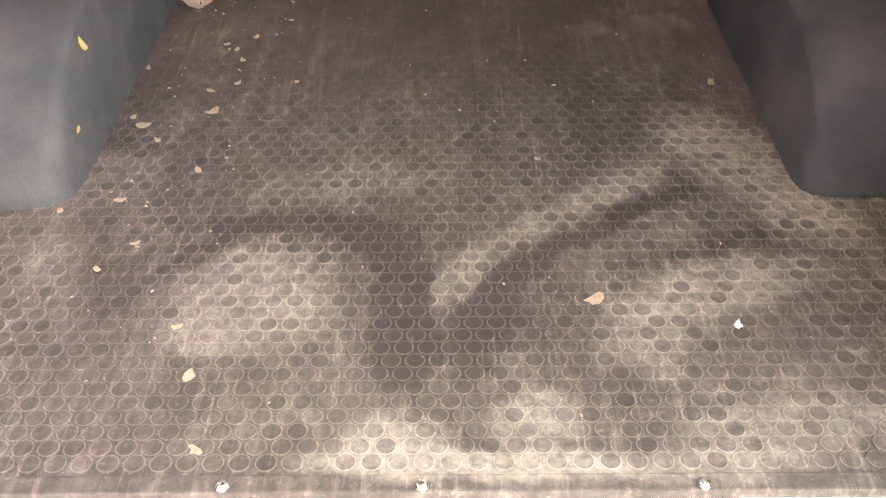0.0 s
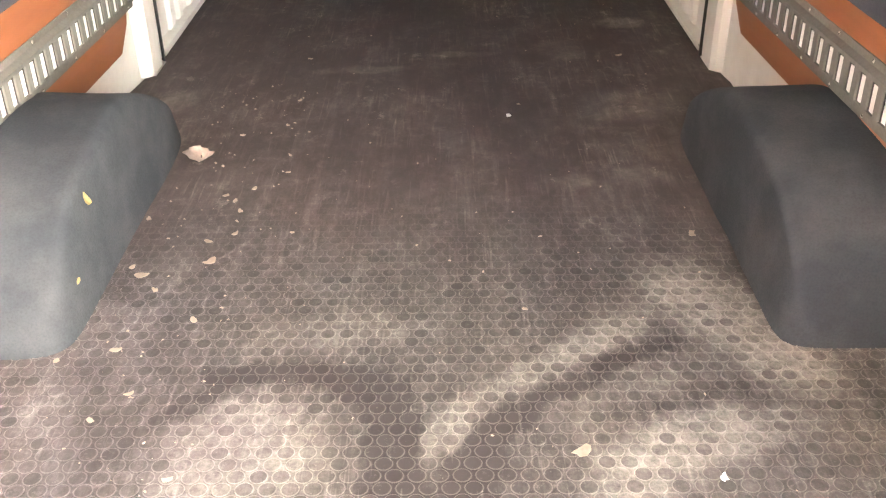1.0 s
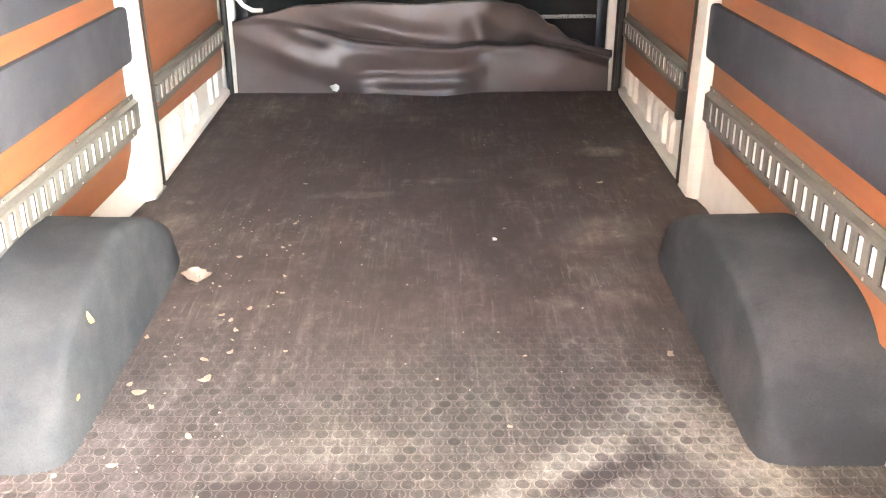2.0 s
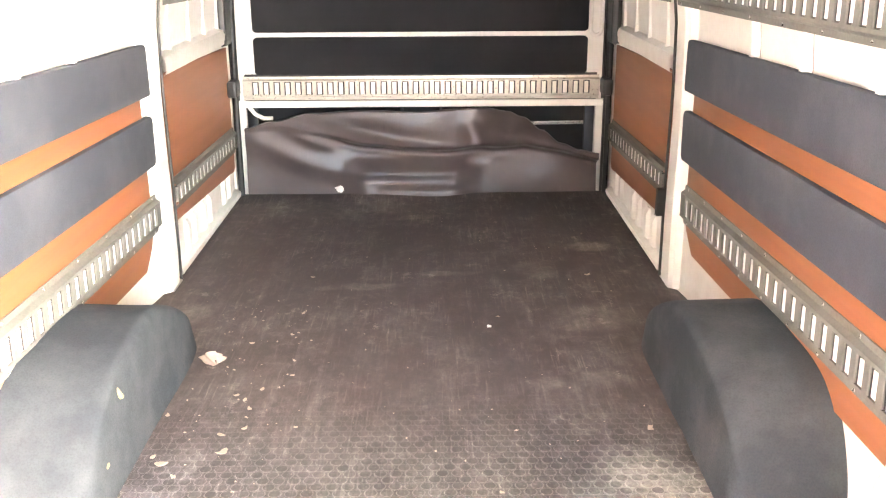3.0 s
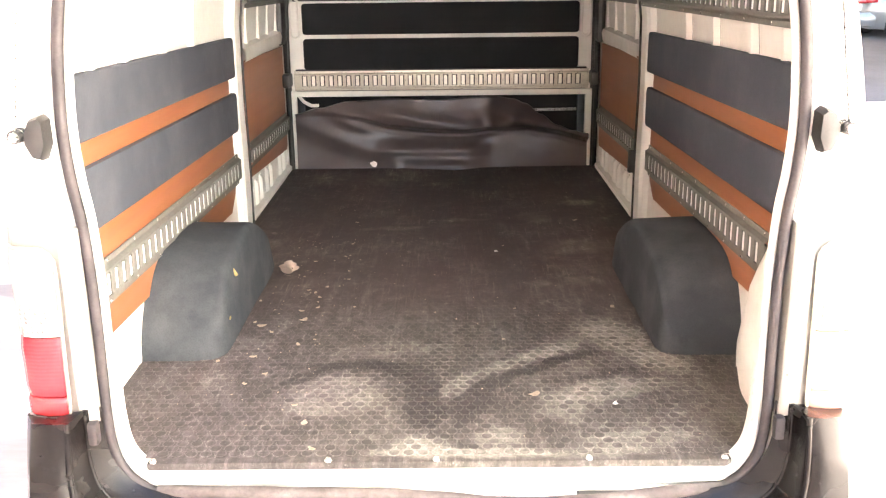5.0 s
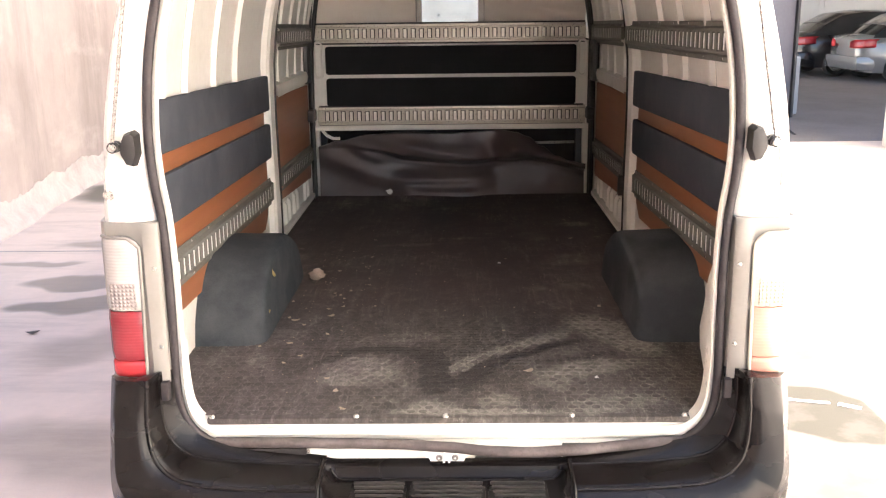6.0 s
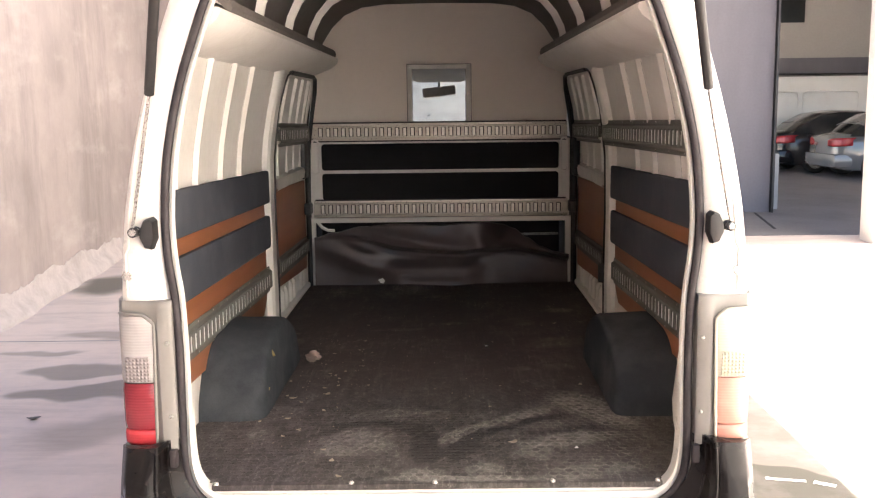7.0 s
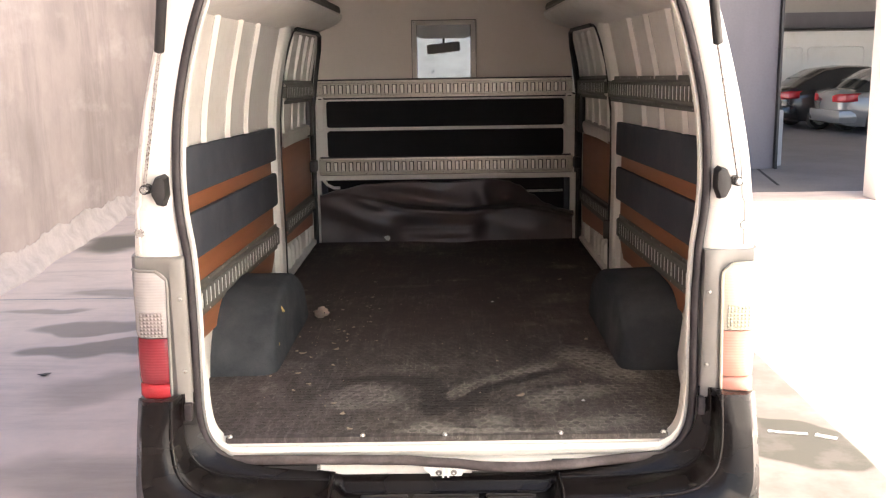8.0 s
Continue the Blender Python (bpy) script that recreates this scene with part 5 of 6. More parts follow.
rail("slotted_rail", (-0.737, BY - 0.004, 0.449), (0.743, BY - 0.004, 0.449), 0.102, BRONZE_RAIL, "worn metal slotted rail across the bulkhead", screws=7, back=BRONZE_PLATE, flange=0.0235, slot=0.0275, pitch=0.0443, rim=0.0056, shift=-0.0008, depth=0.0135)
rail("slotted_rail", (-0.735, BY - 0.004, 0.895), (0.737, BY - 0.004, 0.895), 0.100, BRONZE_RAIL, "worn metal slotted rail across the bulkhead", screws=7, back=BRONZE_PLATE, flange=0.0235, slot=0.0275, pitch=0.0443, rim=0.0056, shift=-0.0008, depth=0.0135)
# raised dark strips paint the shadow lines above and below each rail
for z in (0.395, 0.502, 0.842, 0.948):
    part("rail_shadow_line", boxed(-0.728, 0.732, BY - 0.016, BY - 0.0045, z - 0.0042, z + 0.0042), SEAL_SHADE, lower, "dark strip standing in for the shadow along the rail")
for s in (1, -1):
    grip = [(s * (0.722 + x), BY - 0.012, 0.755 + z) for x, z in rounded(0.045, 0.19, 0.022)]
    part("grip_rim", tube(grip, 0.007, 8, closed=True), INNER, lower, "raised oval rim", 60)
    m, _ = on_wall((s * 0.722 - 0.01, BY - 0.002, 0.755), (s * 0.722 + 0.01, BY - 0.002, 0.755))
    part("grip_recess", slab(m, 0.040, 0.185, 0.019, 0.004, 0.001), INNER, lower, "pressed oval")
    part("edge_seal", tube([(s * 0.772, BY - 0.03, 0.0), (s * 0.772, BY - 0.03, 0.85), (s * 0.745, BY - 0.03, 1.10), (s * 0.725, BY - 0.03, 1.19)], 0.012, 8), BLACK, lower, "black edge seal", 60)
part("hose", tube([(-0.715, 3.00, 0.372), (-0.690, 2.99, 0.345), (-0.655, 2.985, 0.328), (-0.62, 3.0, 0.326)], 0.009, 8), INNER, van, "short white hose end", 60)

# ---- cab beyond the bulkhead ----
for s in (1, -1):
    part("cab_trim", boxed(s * 0.765 - 0.02, s * 0.765 + 0.02, 3.06, 4.05, -0.15, 0.85, 0.01), CAB_CLOTH, van, "black cab side trim")
cab_floor = part("cab_floor", boxed(-0.74, 0.74, 3.1, 4.4, -0.20, -0.15), BLACK, van)
for x in (-0.40, 0.40):
    seat_bm = boxed(x - 0.32, x + 0.32, 3.16, 3.30, -0.14, 0.80, 0.05)
    seat = part("cab_seat", seat_bm, CAB_CLOTH, van, "black cloth cab seat seen from behind", 40)
    part("seat_cushion", boxed(x - 0.26, x + 0.26, 3.30, 3.75, 0.10, 0.26, 0.05), CAB_CLOTH, seat, smooth=40)
part("seat_frame_bar", tube([(0.40, 3.12, 0.275), (0.70, 3.12, 0.278)], 0.008, 8), STEEL, van, "thin steel bar under the seats", 60)
mirror_m, _ = on_wall((-0.113, 3.70, 1.118), (0.107, 3.70, 1.140))
# grey instead of black: haze over the mirror is put into its colour
mirror = part("rear_view_mirror", slab(mirror_m, 0.214, 0.062, 0.014, 0.03, 0.008), LINING, van, "rear-view mirror behind the windscreen, haze painted as grey", 40)
part("mirror_stem", tube([(-0.003, 3.705, 1.095), (-0.003, 3.71, 1.16), (-0.003, 3.74, 1.20)], 0.007, 8), BLACK, mirror)
header = loft([[(-w, y, z + 0.10), (-w, y, z), (w, y, z), (w, y, z + 0.10)] for y, z, w in ((3.06, 1.250, 0.60), (3.35, 1.236, 0.30), (3.74, 1.190, 0.135), (3.78, 1.205, 0.125))], closed=True, cap=True)
part("cab_header", header, LINING, van, "grey cab headlining with the mirror mount", 40)
part("dashboard", boxed(-0.70, 0.70, 4.05, 4.34, 0.05, 0.42, 0.06), BLACK, van, "dark dashboard", 40)


# ---- on the load floor ----
def mat_outline():
    half = [(0.60, 0.016), (0.640, 0.026), (0.665, 0.05), (0.690, 0.10), (0.735, 0.17), (0.80, 0.30), (0.81, 0.58), (0.81, 1.60), (0.785, 1.80), (0.758, 1.822), (0.758, 1.93), (0.778, 1.95), (0.775, 2.93), (0.74, 2.965)]
    return half


def mat_z(x, y):
    z = 0.0
    if y > 2.2:
        z += 0.010 * max(0.0, noise.noise((x * 3.1, y * 3.0, 2.0)) + 0.2) * min(1.0, (y - 2.2) / 0.4) + 0.012 * math.exp(-((y - 2.93) / 0.05) ** 2)
    return z


mat_thing = thing("floor_mat", (0, 1.5, -0.012), "dusty dark brown studded rubber mat on the load floor", "floor mat")


def mat_sheet():
    bm = bmesh.new()
    half = mat_outline()

    def edge(y):
        for (xa, ya), (xb, yb) in zip(half, half[1:]):
            if ya <= y <= yb:
                return xa + (xb - xa) * (y - ya) / max(yb - ya, 1e-6)
        return half[0][0] if y < half[0][1] else half[-1][0]
    ys = sorted({y for _, y in half} | {0.016 + 2.949 * i / 120 for i in range(121)})
    rows = [[(edge(y) * k / 24 + (0.022 * (k / 24) ** 4 if k > 0 and y > 0.3 else 0.0), y, mat_z(edge(y) * k / 24, y)) for k in range(-24, 25)] for y in ys]
    top = loft(rows, bm=bm)
    rim = [(half[0][0] * k / 24, half[0][1], -0.012) for k in range(-24, 25)]
    loft([rows[0], rim], bm=bm)
    return top, edge


mat_bm, mat_edge = mat_sheet()
part("mat_sheet", mat_bm, MAT_BASE, mat_thing, "dusty rubber between the studs", 40)
strip = part("edge_strip", boxed(-0.622, 0.632, -0.008, 0.018, -0.014, 0.003, 0.003), MAT_STUD, van, "dusty black strip that holds the mat's edge")
for x in (-0.61, -0.233, 0.0, 0.328, 0.619):
    o = again(bolt, pose(x, 0.0, 0.003, -90) @ Matrix.Scale(0.8, 4))
    o.parent, o.name = strip, "screw"


def sill_lip():
    """The white flange inside the seal: wide along the sill, narrowing up the sides."""
    half = [p for p in finer(OPENING, 4) if p[1] < 0.25]
    rows = [[], [], [], []]
    pts = [(-x, z) for x, z in half[:0:-1]] + half
    for i, (x, z) in enumerate(pts):
        xa, za = pts[max(i - 1, 0)]
        xb, zb = pts[min(i + 1, len(pts) - 1)]
        d = Vector((xb - xa, zb - za)).normalized()
        f = max(0.0, min(1.0, (z + 0.045) / 0.10))
        top = max(0.0, 1 - max(0.0, z) / 0.25)
        w = 0.0004 + 0.0056 * top + 0.0150 * (1 - f) ** 2
        ix, iz = x - d.y * w + off(x), z + d.x * w
        ox, oz = x + d.y * 0.006 * top + off(x), z - d.x * 0.006 * top
        for row, q in zip(rows, ((ox, -0.011, oz), (0.5 * (ox + ix), -0.017, 0.5 * (oz + iz)), (ix, -0.013, iz), (ix, 0.034, iz))):
            row.append(q)
    return loft(rows)


part("sill_lip", sill_lip(), PAINT, van, "worn white sill lip", 40)


def crumpled():
    """The mat's spare end, turned up and crumpled against the gap below the bulkhead."""
    tops = [(-0.74, 0.285), (-0.62, 0.315), (-0.45, 0.350), (-0.25, 0.362), (0.0, 0.352), (0.14, 0.362), (0.27, 0.368), (0.36, 0.358), (0.42, 0.335), (0.50, 0.280), (0.58, 0.228), (0.66, 0.198), (0.74, 0.180)]

    def top(x):
        for (xa, za), (xb, zb) in zip(tops, tops[1:]):
            if x <= xb:
                f = (x - xa) / (xb - xa)
                f = f * f * (3 - 2 * f)
                return za + (zb - za) * f
        return tops[-1][1]

    def hump(x, z, cx, cz, rx, rz, turn=0.0):
        c, s2 = math.cos(turn), math.sin(turn)
        u, v = (x - cx) * c + (z - cz) * s2, -(x - cx) * s2 + (z - cz) * c
        return math.exp(-(u / rx) ** 2 - (v / rz) ** 2)

    def ease(v, lo, hi):
        f = max(0.0, min(1.0, (v - lo) / (hi - lo)))
        return f * f * (3 - 2 * f)

    creases = [(-0.74, 0.285), (-0.56, 0.285), (-0.46, 0.268), (-0.28, 0.228), (-0.08, 0.200), (0.125, 0.194), (0.245, 0.208), (0.435, 0.217), (0.58, 0.192), (0.74, 0.145)]

    def crease(x):
        for (xa, za), (xb, zb) in zip(creases, creases[1:]):
            if x <= xb:
                return za + (zb - za) * (x - xa) / (xb - xa)
        return creases[-1][1]
    rows = []
    n, k = 120, 60
    for j in range(k + 1):
        f = j / k
        row = []
        for i in range(n + 1):
            x = -0.735 + 1.475 * i / n
            z = -0.004 + (top(x) + 0.004) * f
            zc = crease(x) + 0.006 * noise.noise((x * 6, 0, 8))
            flap = ease(z, zc - 0.012, zc + 0.018) * (0.012 + 0.040 * ease(x, -0.60, -0.25)) * (1 - 0.55 * ease(z, zc + 0.03, zc + 0.18))
            out = 0.012 + 0.018 * (1 - f) ** 2 + flap
            out -= 0.010 * math.exp(-((z - zc + 0.022) / 0.014) ** 2) * ease(x, -0.5, -0.2)
            box = ease(x, -0.36, -0.22) * (1 - ease(x, 0.13, 0.27)) * (1 - ease(z, 0.085, 0.175))
            out += 0.040 * box - 0.010 * box * math.exp(-((z - 0.070) / 0.030) ** 2)
            inner = ease(x, -0.20, -0.12) * (1 - ease(x, 0.08, 0.16)) * (1 - ease(z, 0.025, 0.060))
            out += 0.010 * inner
            out += 0.030 * hump(x, z, -0.46, 0.245, 0.10, 0.035, -0.35) + 0.026 * hump(x, z, -0.52, 0.165, 0.22, 0.045, -0.35)
            out += 0.078 * hump(x, z, 0.350, 0.275, 0.075, 0.065, 0.35) + 0.030 * hump(x, z, 0.50, 0.235, 0.20, 0.040, -0.30)
            out -= 0.030 * hump(x, z, 0.225, 0.260, 0.055, 0.07, 0.3) - 0.012 * hump(x, z, -0.10, 0.262, 0.30, 0.030, -0.20)
            out += 0.012 * hump(x, z, 0.55, 0.07, 0.14, 0.10)
            out += 0.009 * noise.noise((x * 4, z * 8, 3)) + 0.003 * noise.noise((x * 11, z * 15, 5))
            row.append((x, 2.985 - out, z))
        rows.append(row)
    back = [(x, y + 0.06 + 0.02, z - 0.012) for x, y, z in rows[-1]]
    rows.append([(x, y + 0.012, z + 0.004) for x, y, z in rows[-1]])
    rows.append(back)
    return loft(rows)


sheet = mesh_ob("rubber_sheet", crumpled(), SHEET, 60)
tagged(sheet, "crumpled dark brown rubber sheet turned up against the bulkhead", "rubber sheet")


# ---- litter on the mat ----
def flake(name, place, w, h, turn, mt, label, group="litter on the mat", curl=0.2, lift=0.002):
    """A small bent scrap with a ragged outline and some thickness."""
    bm = bmesh.new()
    ring, low = [], []
    n = 9
    for i in range(n):
        a = 2 * math.pi * i / n
        k = 1 + 0.75 * noise.noise((i * 2.3, place[0] * 31, place[1] * 17))
        x, y = w * k * math.cos(a), h * k * math.sin(a)
        z = lift + curl * (x * x / max(w, 1e-4) + abs(y) * 0.2)
        ring.append(bm.verts.new((x, y, z)))
        low.append(bm.verts.new((x, y, max(z - 0.0015, -0.001))))
    c, d = bm.verts.new((0, 0, lift)), bm.verts.new((0, 0, 0.0))
    for i in range(n):
        j = (i + 1) % n
        bm.faces.new((ring[i], ring[j], c))
        bm.faces.new((low[j], low[i], d))
        bm.faces.new((low[i], low[j], ring[j], ring[i]))
    ob = mesh_ob(name, bm, mt, 60)
    ob.matrix_world = pose(place[0], place[1], place[2] if len(place) > 2 else 0.001, 0, 0, turn)
    return tagged(ob, label, "leaf" if mt is LEAF else "litter", group)


def dry_leaf():
    """A curled leaf: a broad blade folded along its rib, one lobe rolled over, and a stalk."""
    bm = bmesh.new()
    rows = []
    for i in range(13):
        f = i / 12
        w = 0.026 * math.sin(math.pi * (0.10 + 0.86 * f)) ** 0.7 * (1 + 0.22 * math.sin(f * 17))
        row = []
        for k in range(-4, 5):
            u = k / 4
            lift = 0.020 * abs(u) ** 1.5 * (0.5 + 0.7 * f) + 0.012 * f * f + 0.004 * noise.noise((f * 6, u * 3, 2))
            roll = 0.014 * max(0.0, -u) ** 2 * f
            row.append((w * u + roll + 0.006 * noise.noise((f * 5, u * 2, 0)), -0.030 + 0.066 * f + 0.008 * u * u, 0.002 + lift))
        rows.append(row)
    loft(rows, bm=bm)
    tube([(0, -0.028, 0.004), (-0.010, -0.042, 0.012), (-0.030, -0.050, 0.012), (-0.046, -0.046, 0.004)], 0.0016, 6, bm=bm)
    ob = mesh_ob("dry_leaf", bm, LEAF, 60)
    th = ob.modifiers.new("thick", "SOLIDIFY")
    th.thickness = 0.0012
    ob.matrix_world = pose(-0.513, 1.250, 0.008, 14, -10, 200) @ Matrix.Scale(1.35, 4)
    return tagged(ob, "curled pale brown dry leaf lying on the mat", "leaf")


dry_leaf()
flake("paper_scrap", (-0.344, 2.935, 0.036), 0.020, 0.014, 15, WHITE_SCRAP, "small white paper scrap at the foot of the rubber sheet", "", 0.1).rotation_euler.x += radians(60)
LITTER_LEFT = [(-0.444, 1.415, 7), (-0.369, 1.137, 8), (-0.314, 1.302, 6), (-0.305, 1.214, 6), (-0.402, 1.081, 9), (-0.422, 0.916, 9), (-0.404, 0.842, 15), (-0.565, 1.009, 8), (-0.524, 0.793, 13), (-0.376, 0.944, 8), (-0.393, 0.649, 9), (-0.505, 0.568, 10), (-0.594, 0.539, 7), (-0.492, 0.394, 8), (-0.451, 0.455, 7), (0.204, 1.517, 11)]
LITTER = LITTER_LEFT + [(-0.341, 1.937, 6), (-0.332, 1.628, 7), (-0.343, 1.471, 6), (0.547, 1.94, 10), (0.533, 0.928, 13), (0.183, 0.676, 6), (-0.425, 1.107, 7), (-0.382, 1.038, 8), (-0.262, 0.948, 6), (-0.548, 0.823, 8), (-0.485, 0.745, 8), (-0.345, 0.27, 9), (-0.31, 0.177, 11), (-0.277, 0.054, 10), (0.237, 0.318, 14), (0.429, 0.265, 9)]
for i, (x, y, mm) in enumerate(LITTER):
    flake("debris_flake", (x, y), mm * 0.001, mm * 0.0006, (i * 67) % 180, WHITE_SCRAP if i in (15, 31) else SCRAP, "pale flake of dried dirt on the mat")


def crumbs():
    """Grit and crumbled dirt strewn over the mat, thickest beside one wheel arch."""
    rng = random.Random(11)
    bm = bmesh.new()
    for n in range(300):
        if n < 180:
            x, y = rng.gauss(-0.42, 0.12), rng.uniform(0.15, 1.75)
        else:
            x, y = rng.uniform(-0.55, 0.62), rng.uniform(0.05, 2.6)
        if abs(x) > 0.56 and 0.5 < y < 1.5:
            continue
        size = 0.0008 + 0.0022 * rng.random() ** 2
        long = rng.uniform(1.0, 2.4)
        turn = rng.uniform(0, math.pi)
        top = bm.verts.new((x, y, size * 1.2 + mat_z(x, y)))
        ring = []
        for k in range(5):
            a = 2 * math.pi * k / 5 + rng.uniform(-0.3, 0.3)
            px, py = size * long * math.cos(a), size * math.sin(a)
            ring.append(bm.verts.new((x + px * math.cos(turn) - py * math.sin(turn), y + px * math.sin(turn) + py * math.cos(turn), mat_z(x, y))))
        for k in range(5):
            bm.faces.new((ring[k], ring[(k + 1) % 5], top))
    return bm


tagged(mesh_ob("dirt_crumbs", crumbs(), SCRAP), "pale crumbs of dirt strewn over the rubber mat", "dirt", kind="stuff")


# ---- cars and a van in the garage ----
def sedan(name, paint, m, label):
    """A saloon car, its tail towards -y."""
    car = thing(name, m.translation, label, "car", "cars in the garage")
    st = [(0.0, 0.62, 0.30, 0.86), (0.06, 0.74, 0.24, 0.93), (0.25, 0.83, 0.20, 0.98), (0.8, 0.88, 0.18, 0.97), (1.6, 0.90, 0.18, 0.93), (2.6, 0.90, 0.18, 0.90), (3.5, 0.88, 0.18, 0.86), (4.1, 0.80, 0.20, 0.74), (4.35, 0.62, 0.26, 0.62)]
    rows = []
    for y, w, zb, zt in st:
        h = zt - zb
        rows.append([(sx * w * fx, y, zb + h * fz) for sx, fx, fz in ((1, 0.0, 0.0), (1, 0.9, 0.0), (1, 0.97, 0.12), (1, 1.0, 0.45), (1, 0.98, 0.75), (1, 0.93, 0.92), (1, 0.82, 1.0), (1, 0.0, 1.03), (-1, 0.82, 1.0), (-1, 0.93, 0.92), (-1, 0.98, 0.75), (-1, 1.0, 0.45), (-1, 0.97, 0.12), (-1, 0.9, 0.0))])
    bm = loft(rows, closed=True, cap=True)
    for v in bm.verts:
        v.co = m @ v.co
    part("body", bm, paint, car, "", 40)
    gh = [(0.30, 0.66, 0.97), (0.62, 0.66, 1.18), (1.0, 0.62, 1.38), (1.5, 0.60, 1.45), (2.1, 0.60, 1.44), (2.6, 0.62, 1.34), (3.35, 0.68, 0.90)]
    for nm, k, mt, z_add in (("window_band", 1.0, CAR_GLASS, 0.0), ("roof", 0.86, paint, 0.012)):
        rr = []
        for y, w, zt in gh if nm == "window_band" else gh[1:6]:
            rr.append([(0.80 * k if nm == "window_band" else w * 0.98, y, min(0.93, zt) if nm == "window_band" else zt - 0.05), (w, y, zt - 0.03 + z_add), (w * 0.8, y, zt + z_add), (0, y, zt + 0.02 + z_add), (-w * 0.8, y, zt + z_add), (-w, y, zt - 0.03 + z_add), (-0.80 * k if nm == "window_band" else -w * 0.98, y, min(0.93, zt) if nm == "window_band" else zt - 0.05)])
        bm = loft(rr, cap=True)
        for v in bm.verts:
            v.co = m @ v.co
        part(nm, bm, mt, car, "dark glass windows" if nm == "window_band" else "", 40)
    for sx in (1, -1):
        bm = bmesh.new()
        rr = [[(sx * 0.40, -0.012 + 0.03 * 0, z0), (sx * 0.62, 0.02, z0 - 0.01), (sx * 0.80, 0.10, z0), (sx * 0.862, 0.32, z0 + 0.02)] for z0 in (0.72, 0.76, 0.84)]
        rr.append([(sx * 0.50, 0.02, 0.87), (sx * 0.62, 0.04, 0.88), (sx * 0.80, 0.12, 0.89), (sx * 0.845, 0.40, 0.90)])
        loft(rr, bm=bm)
        for v in bm.verts:
            v.co = m @ v.co
        ob = part("tail_light", bm, BRIGHT_RED, car, "red tail light", 40)
        th = ob.modifiers.new("thick", "SOLIDIFY")
        th.thickness, th.offset = 0.05, 0
        for y in (0.85, 3.45):
            wm = m @ pose(sx * 0.78, y, 0.31, 0, 90 * sx)
            tyre = part("wheel", lathe([(0.20, 0.08), (0.28, 0.10), (0.31, 0.06), (0.31, -0.06), (0.28, -0.10), (0.20, -0.08)], wm, 24), TYRE, car, "", 40)
            part("rim", lathe([(0, 0.07), (0.08, 0.08), (0.19, 0.085), (0.205, 0.05)], wm, 20), STEEL, tyre, "", 40)
    bm = boxed(-0.84, 0.84, -0.07, 0.40, 0.24, 0.56, 0.12)
    for v in bm.verts:
        v.co = m @ v.co
    part("rear_bumper", bm, paint, car, "", 40)
    return car


sedan("saloon_car", DARK_CAR, pose(7.9, 21.0, GZ, 0, 0, -86), "dark grey saloon car parked in the garage")
sedan("saloon_car", SILVER_CAR, pose(8.45, 19.0, GZ, 0, 0, -88), "silver saloon car parked in the garage")


def parked_van():
    """A white panel van standing sideways behind the cars."""
    v2 = thing("panel_van", (9.0, 24.0, GZ), "white panel van parked sideways at the back of the garage", "van")
    prof = [(-0.86, 0.35), (-0.88, 0.9), (-0.86, 1.45), (-0.78, 2.05), (-0.66, 2.26), (0.66, 2.26), (0.78, 2.05), (0.88, 0.9), (0.86, 0.35)]
    rows = [[(x, 24.0 + y, GZ + z * 1.04) for y, z in prof] for x in (5.9, 6.0, 9.0, 12.0, 12.1)]
    part("body", loft(rows, closed=True, cap=True), PAINT, v2, "", 30)
    for x in (7.05, 8.65, 10.26):
        m, _ = on_wall((x - 0.6, 23.155, GZ + 1.62), (x + 0.6, 23.155, GZ + 1.62))
        bm = tube([m @ Vector((px, -0.005, pz)) for px, pz in rounded(1.47, 0.66, 0.10)], 0.016, 6, closed=True)
        part("pressed_panel", bm, PAINT, v2, "", 60)
    for x in (7.0, 11.0):
        for y in (23.25, 24.75):
            wm = pose(x, y, GZ + 0.33, 90)
            part("wheel", lathe([(0.0, 0.09), (0.20, 0.09), (0.29, 0.10), (0.33, 0.06), (0.33, -0.06), (0.29, -0.10), (0.0, -0.09)], wm, 24), TYRE, v2, "", 40)


parked_van()
office = thing("wall_office", (9, 26.6, 2.2), "white site office on a raised floor at the back of the garage", "office", kind="structure")
part("office_wall", boxed(4.4, 15.6, 26.5, 26.65, 2.32, 5.28), SHED, office)
part("office_floor", boxed(4.4, 15.6, 26.4, 27.9, 1.86, 2.315), PIER, office)
part("office_window", boxed(8.9, 10.7, 26.46, 26.498, 3.35, 4.55, 0.01), CAR_GLASS, office, "dark office window")
od = part("office_door", boxed(6.8, 7.75, 26.46, 26.498, 2.33, 4.4, 0.01), PAINT, office, "white office door")
part("door_handle", boxed(7.62, 7.70, 26.40, 26.458, 3.35, 3.47, 0.01), BLACK, od)

tagged(flake("debris_flake", (-2.27, 2.56, GZ + 0.002), 0.03, 0.015, 20, BLACK, "small dark scrap on the concrete", "", 0.1, 0.01), category="litter")


# ---- studs of the mat ----
def stud_places():
    px, py = 0.0317, 0.0238
    for row in range(52):
        y = 0.0365 + py * row
        w = mat_edge(y) - 0.016
        x = -0.0133 - px * 40 + (0.5 * px if row % 2 == 0 else 0.0)
        while x < w:
            if x > -w and not (abs(x) > 0.60 and 0.64 < y < 1.45):
                yield x, y
            x += px


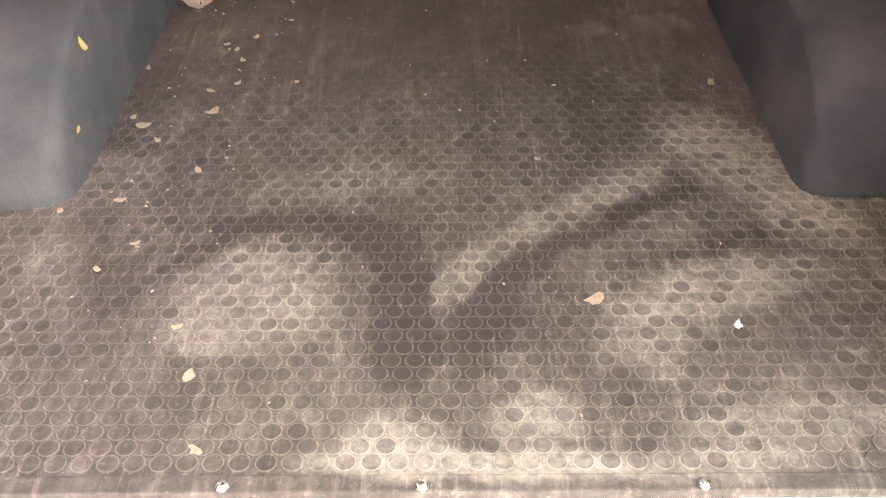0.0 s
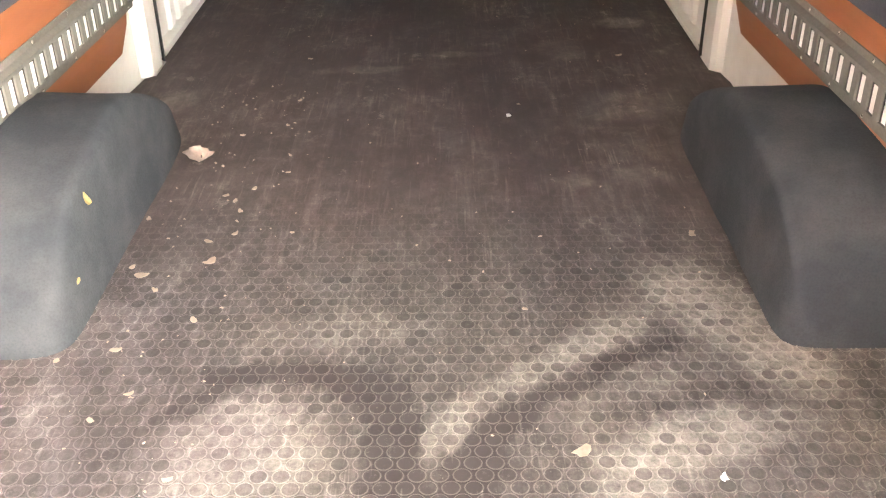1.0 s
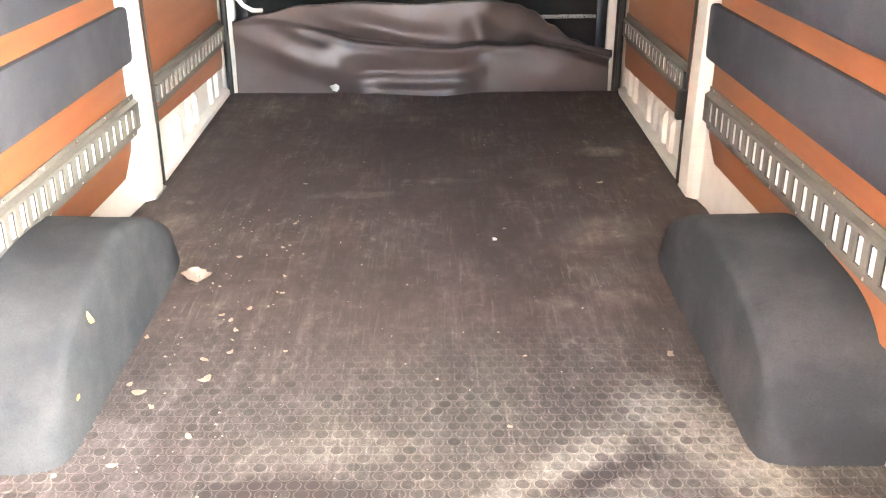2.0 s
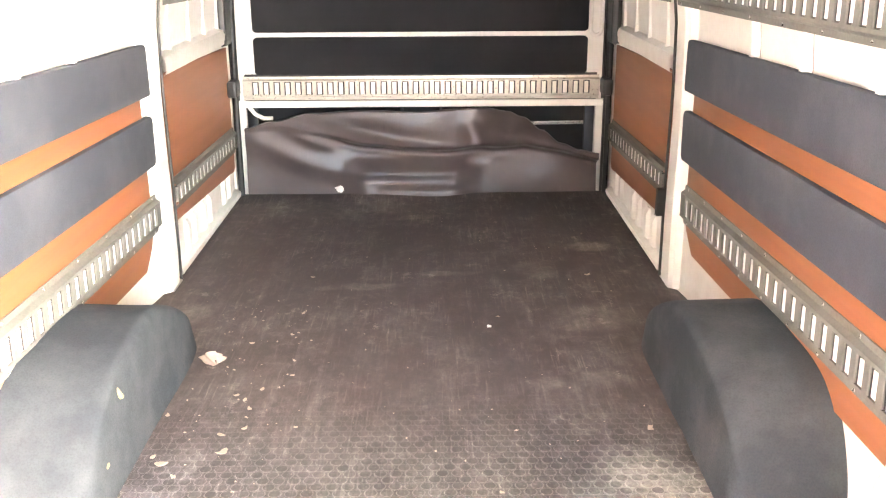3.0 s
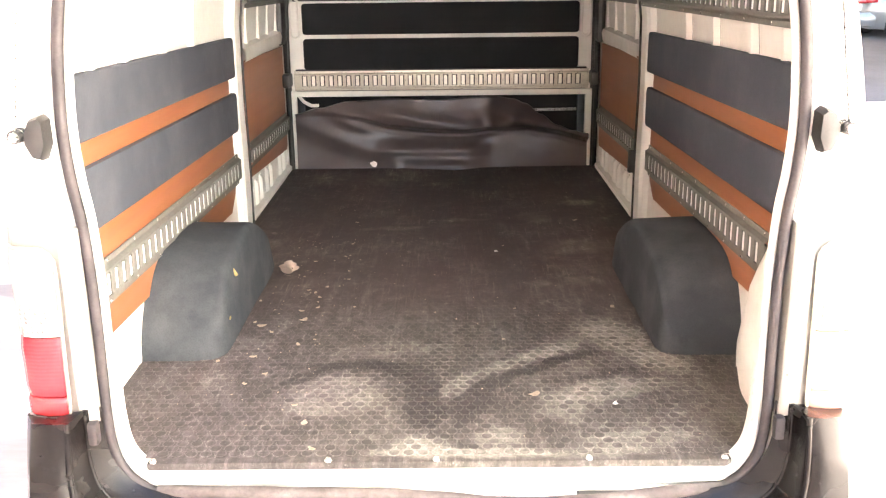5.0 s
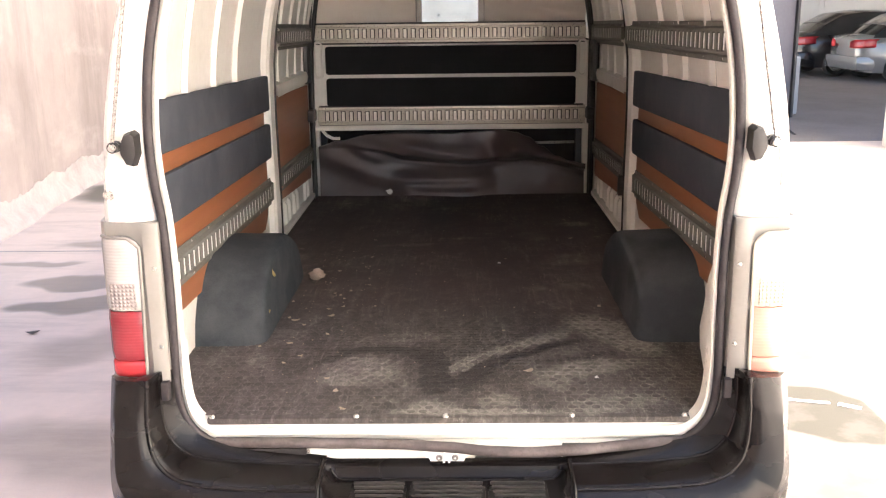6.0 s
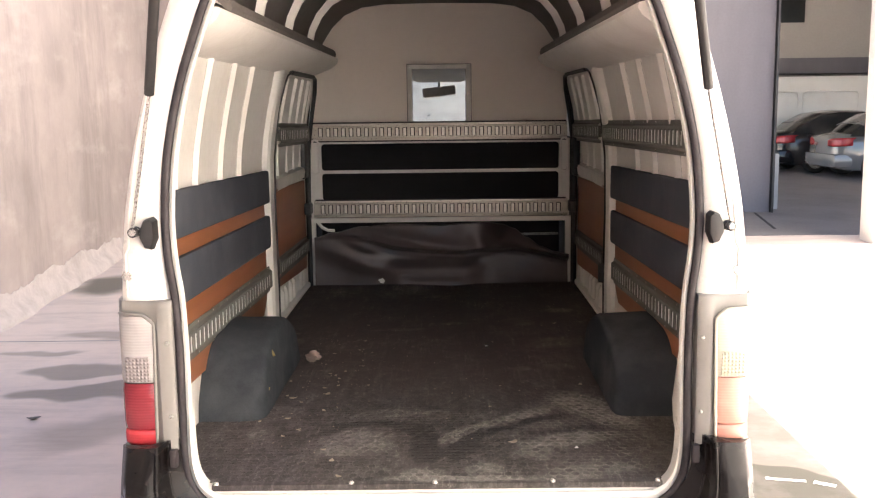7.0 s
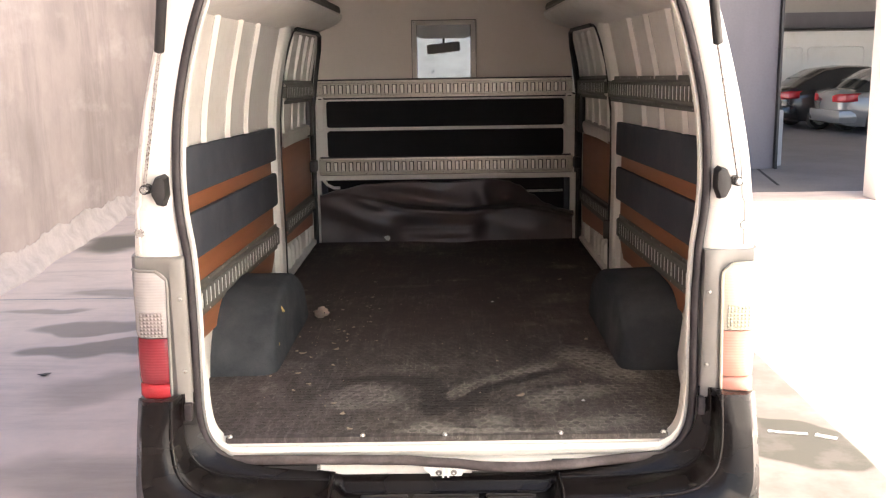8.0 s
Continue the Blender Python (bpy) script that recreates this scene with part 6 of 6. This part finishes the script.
def stud_rings(x, y, n=14, r=0.0137):
    """Rings of one stud from its foot over a raised rim to its flat middle; worn low towards the front."""
    h = 0.0016 * max(0.04, min(1.0, (1.15 - y) / 0.5))
    out = []
    for rr, z in ((r + 0.0009, -0.0003), (r, h * 0.8), (r - 0.0017, h), (r - 0.0028, h * 0.55)):
        out.append([(x + rr * math.cos(2 * math.pi * k / n), y + rr * math.sin(2 * math.pi * k / n), z) for k in range(n)])
    return out


def stud_faces(base):
    out = []
    for j in range(3):
        for k in range(14):
            a, b = base + 14 * j + k, base + 14 * j + (k + 1) % 14
            out.append((a, b, b + 14, a + 14))
    out.append(tuple(range(base + 42, base + 56)))
    return out


def stud_data(name, places, middle):
    verts, faces = [], []
    for x, y in places:
        base = len(verts)
        for r in stud_rings(x, y):
            verts += r
        faces += stud_faces(base)
    me = bpy.data.meshes.new(name)
    me.from_pydata(verts, [], faces)
    me.materials.append(middle)
    me.materials.append(MAT_RIM)
    me.materials.append(MAT_FOOT)
    for i, f in enumerate(me.polygons):
        f.material_index = 2 if i % 43 < 14 else 1 if i % 43 < 28 else 0
    return me


all_studs = list(stud_places())
near_set = set([p for p in all_studs if p[1] < 0.20 and abs(p[0]) < 0.64][:300])
tagged(fasten(new("studs", stud_data("studs", [p for p in all_studs if p not in near_set], MAT_STUD)), mat_thing), kind="stuff")
one = stud_data("stud", [(0.0, 0.0)], MAT_STUD_NEAR)
for x, y in all_studs:
    if (x, y) in near_set:
        o = new("stud", one)
        fasten(o, mat_thing)
        o.matrix_basis = Matrix.Translation((x, y, 0))


tagged(mesh_ob("trim_joint", boxed(-3.5, -0.9, 4.36, 4.372, GZ + 0.001, GZ + 0.004), STUB), "thin joint in the concrete", "ground joint", kind="structure")

def pale_mark(x0, y0, x1, y1, width, seed):
    """A thin white stroke with ragged edges, lying on the concrete."""
    a, b = Vector((x0, y0, GZ + 0.001)), Vector((x1, y1, GZ + 0.001))
    d = (b - a).normalized()
    n = Vector((-d.y, d.x, 0))
    rows = []
    for i in range(19):
        f = i / 18
        w = width * (0.75 + 0.5 * noise.noise((f * 9, seed, 0)))
        c = a.lerp(b, f) + n * 0.3 * width * noise.noise((f * 5, seed, 4))
        rows.append([c - n * w, c - n * w + Vector((0, 0, 0.003)), c + n * w + Vector((0, 0, 0.003)), c + n * w])
    return loft(rows, cap=True)


tagged(mesh_ob("trim_pale_mark", pale_mark(1.48, 1.62, 1.65, 1.58, 0.016, 1.0), PAINT), "ragged white mark on wet concrete", "paint mark", kind="structure")
tagged(mesh_ob("trim_pale_mark", pale_mark(1.68, 1.57, 1.76, 1.52, 0.022, 5.0), PAINT), "ragged white mark on wet concrete", "paint mark", kind="structure")

crack = Matrix.Translation((4.62, 11.2, GZ)) @ Matrix.Rotation(radians(-10), 4, "Z")
tagged(mesh_ob("trim_crack", boxed(-0.02, 0.02, -1.0, 0.95, 0.0045, 0.0075, 0, crack), TYRE), "dark filled crack in the garage floor", "floor joint", kind="structure")
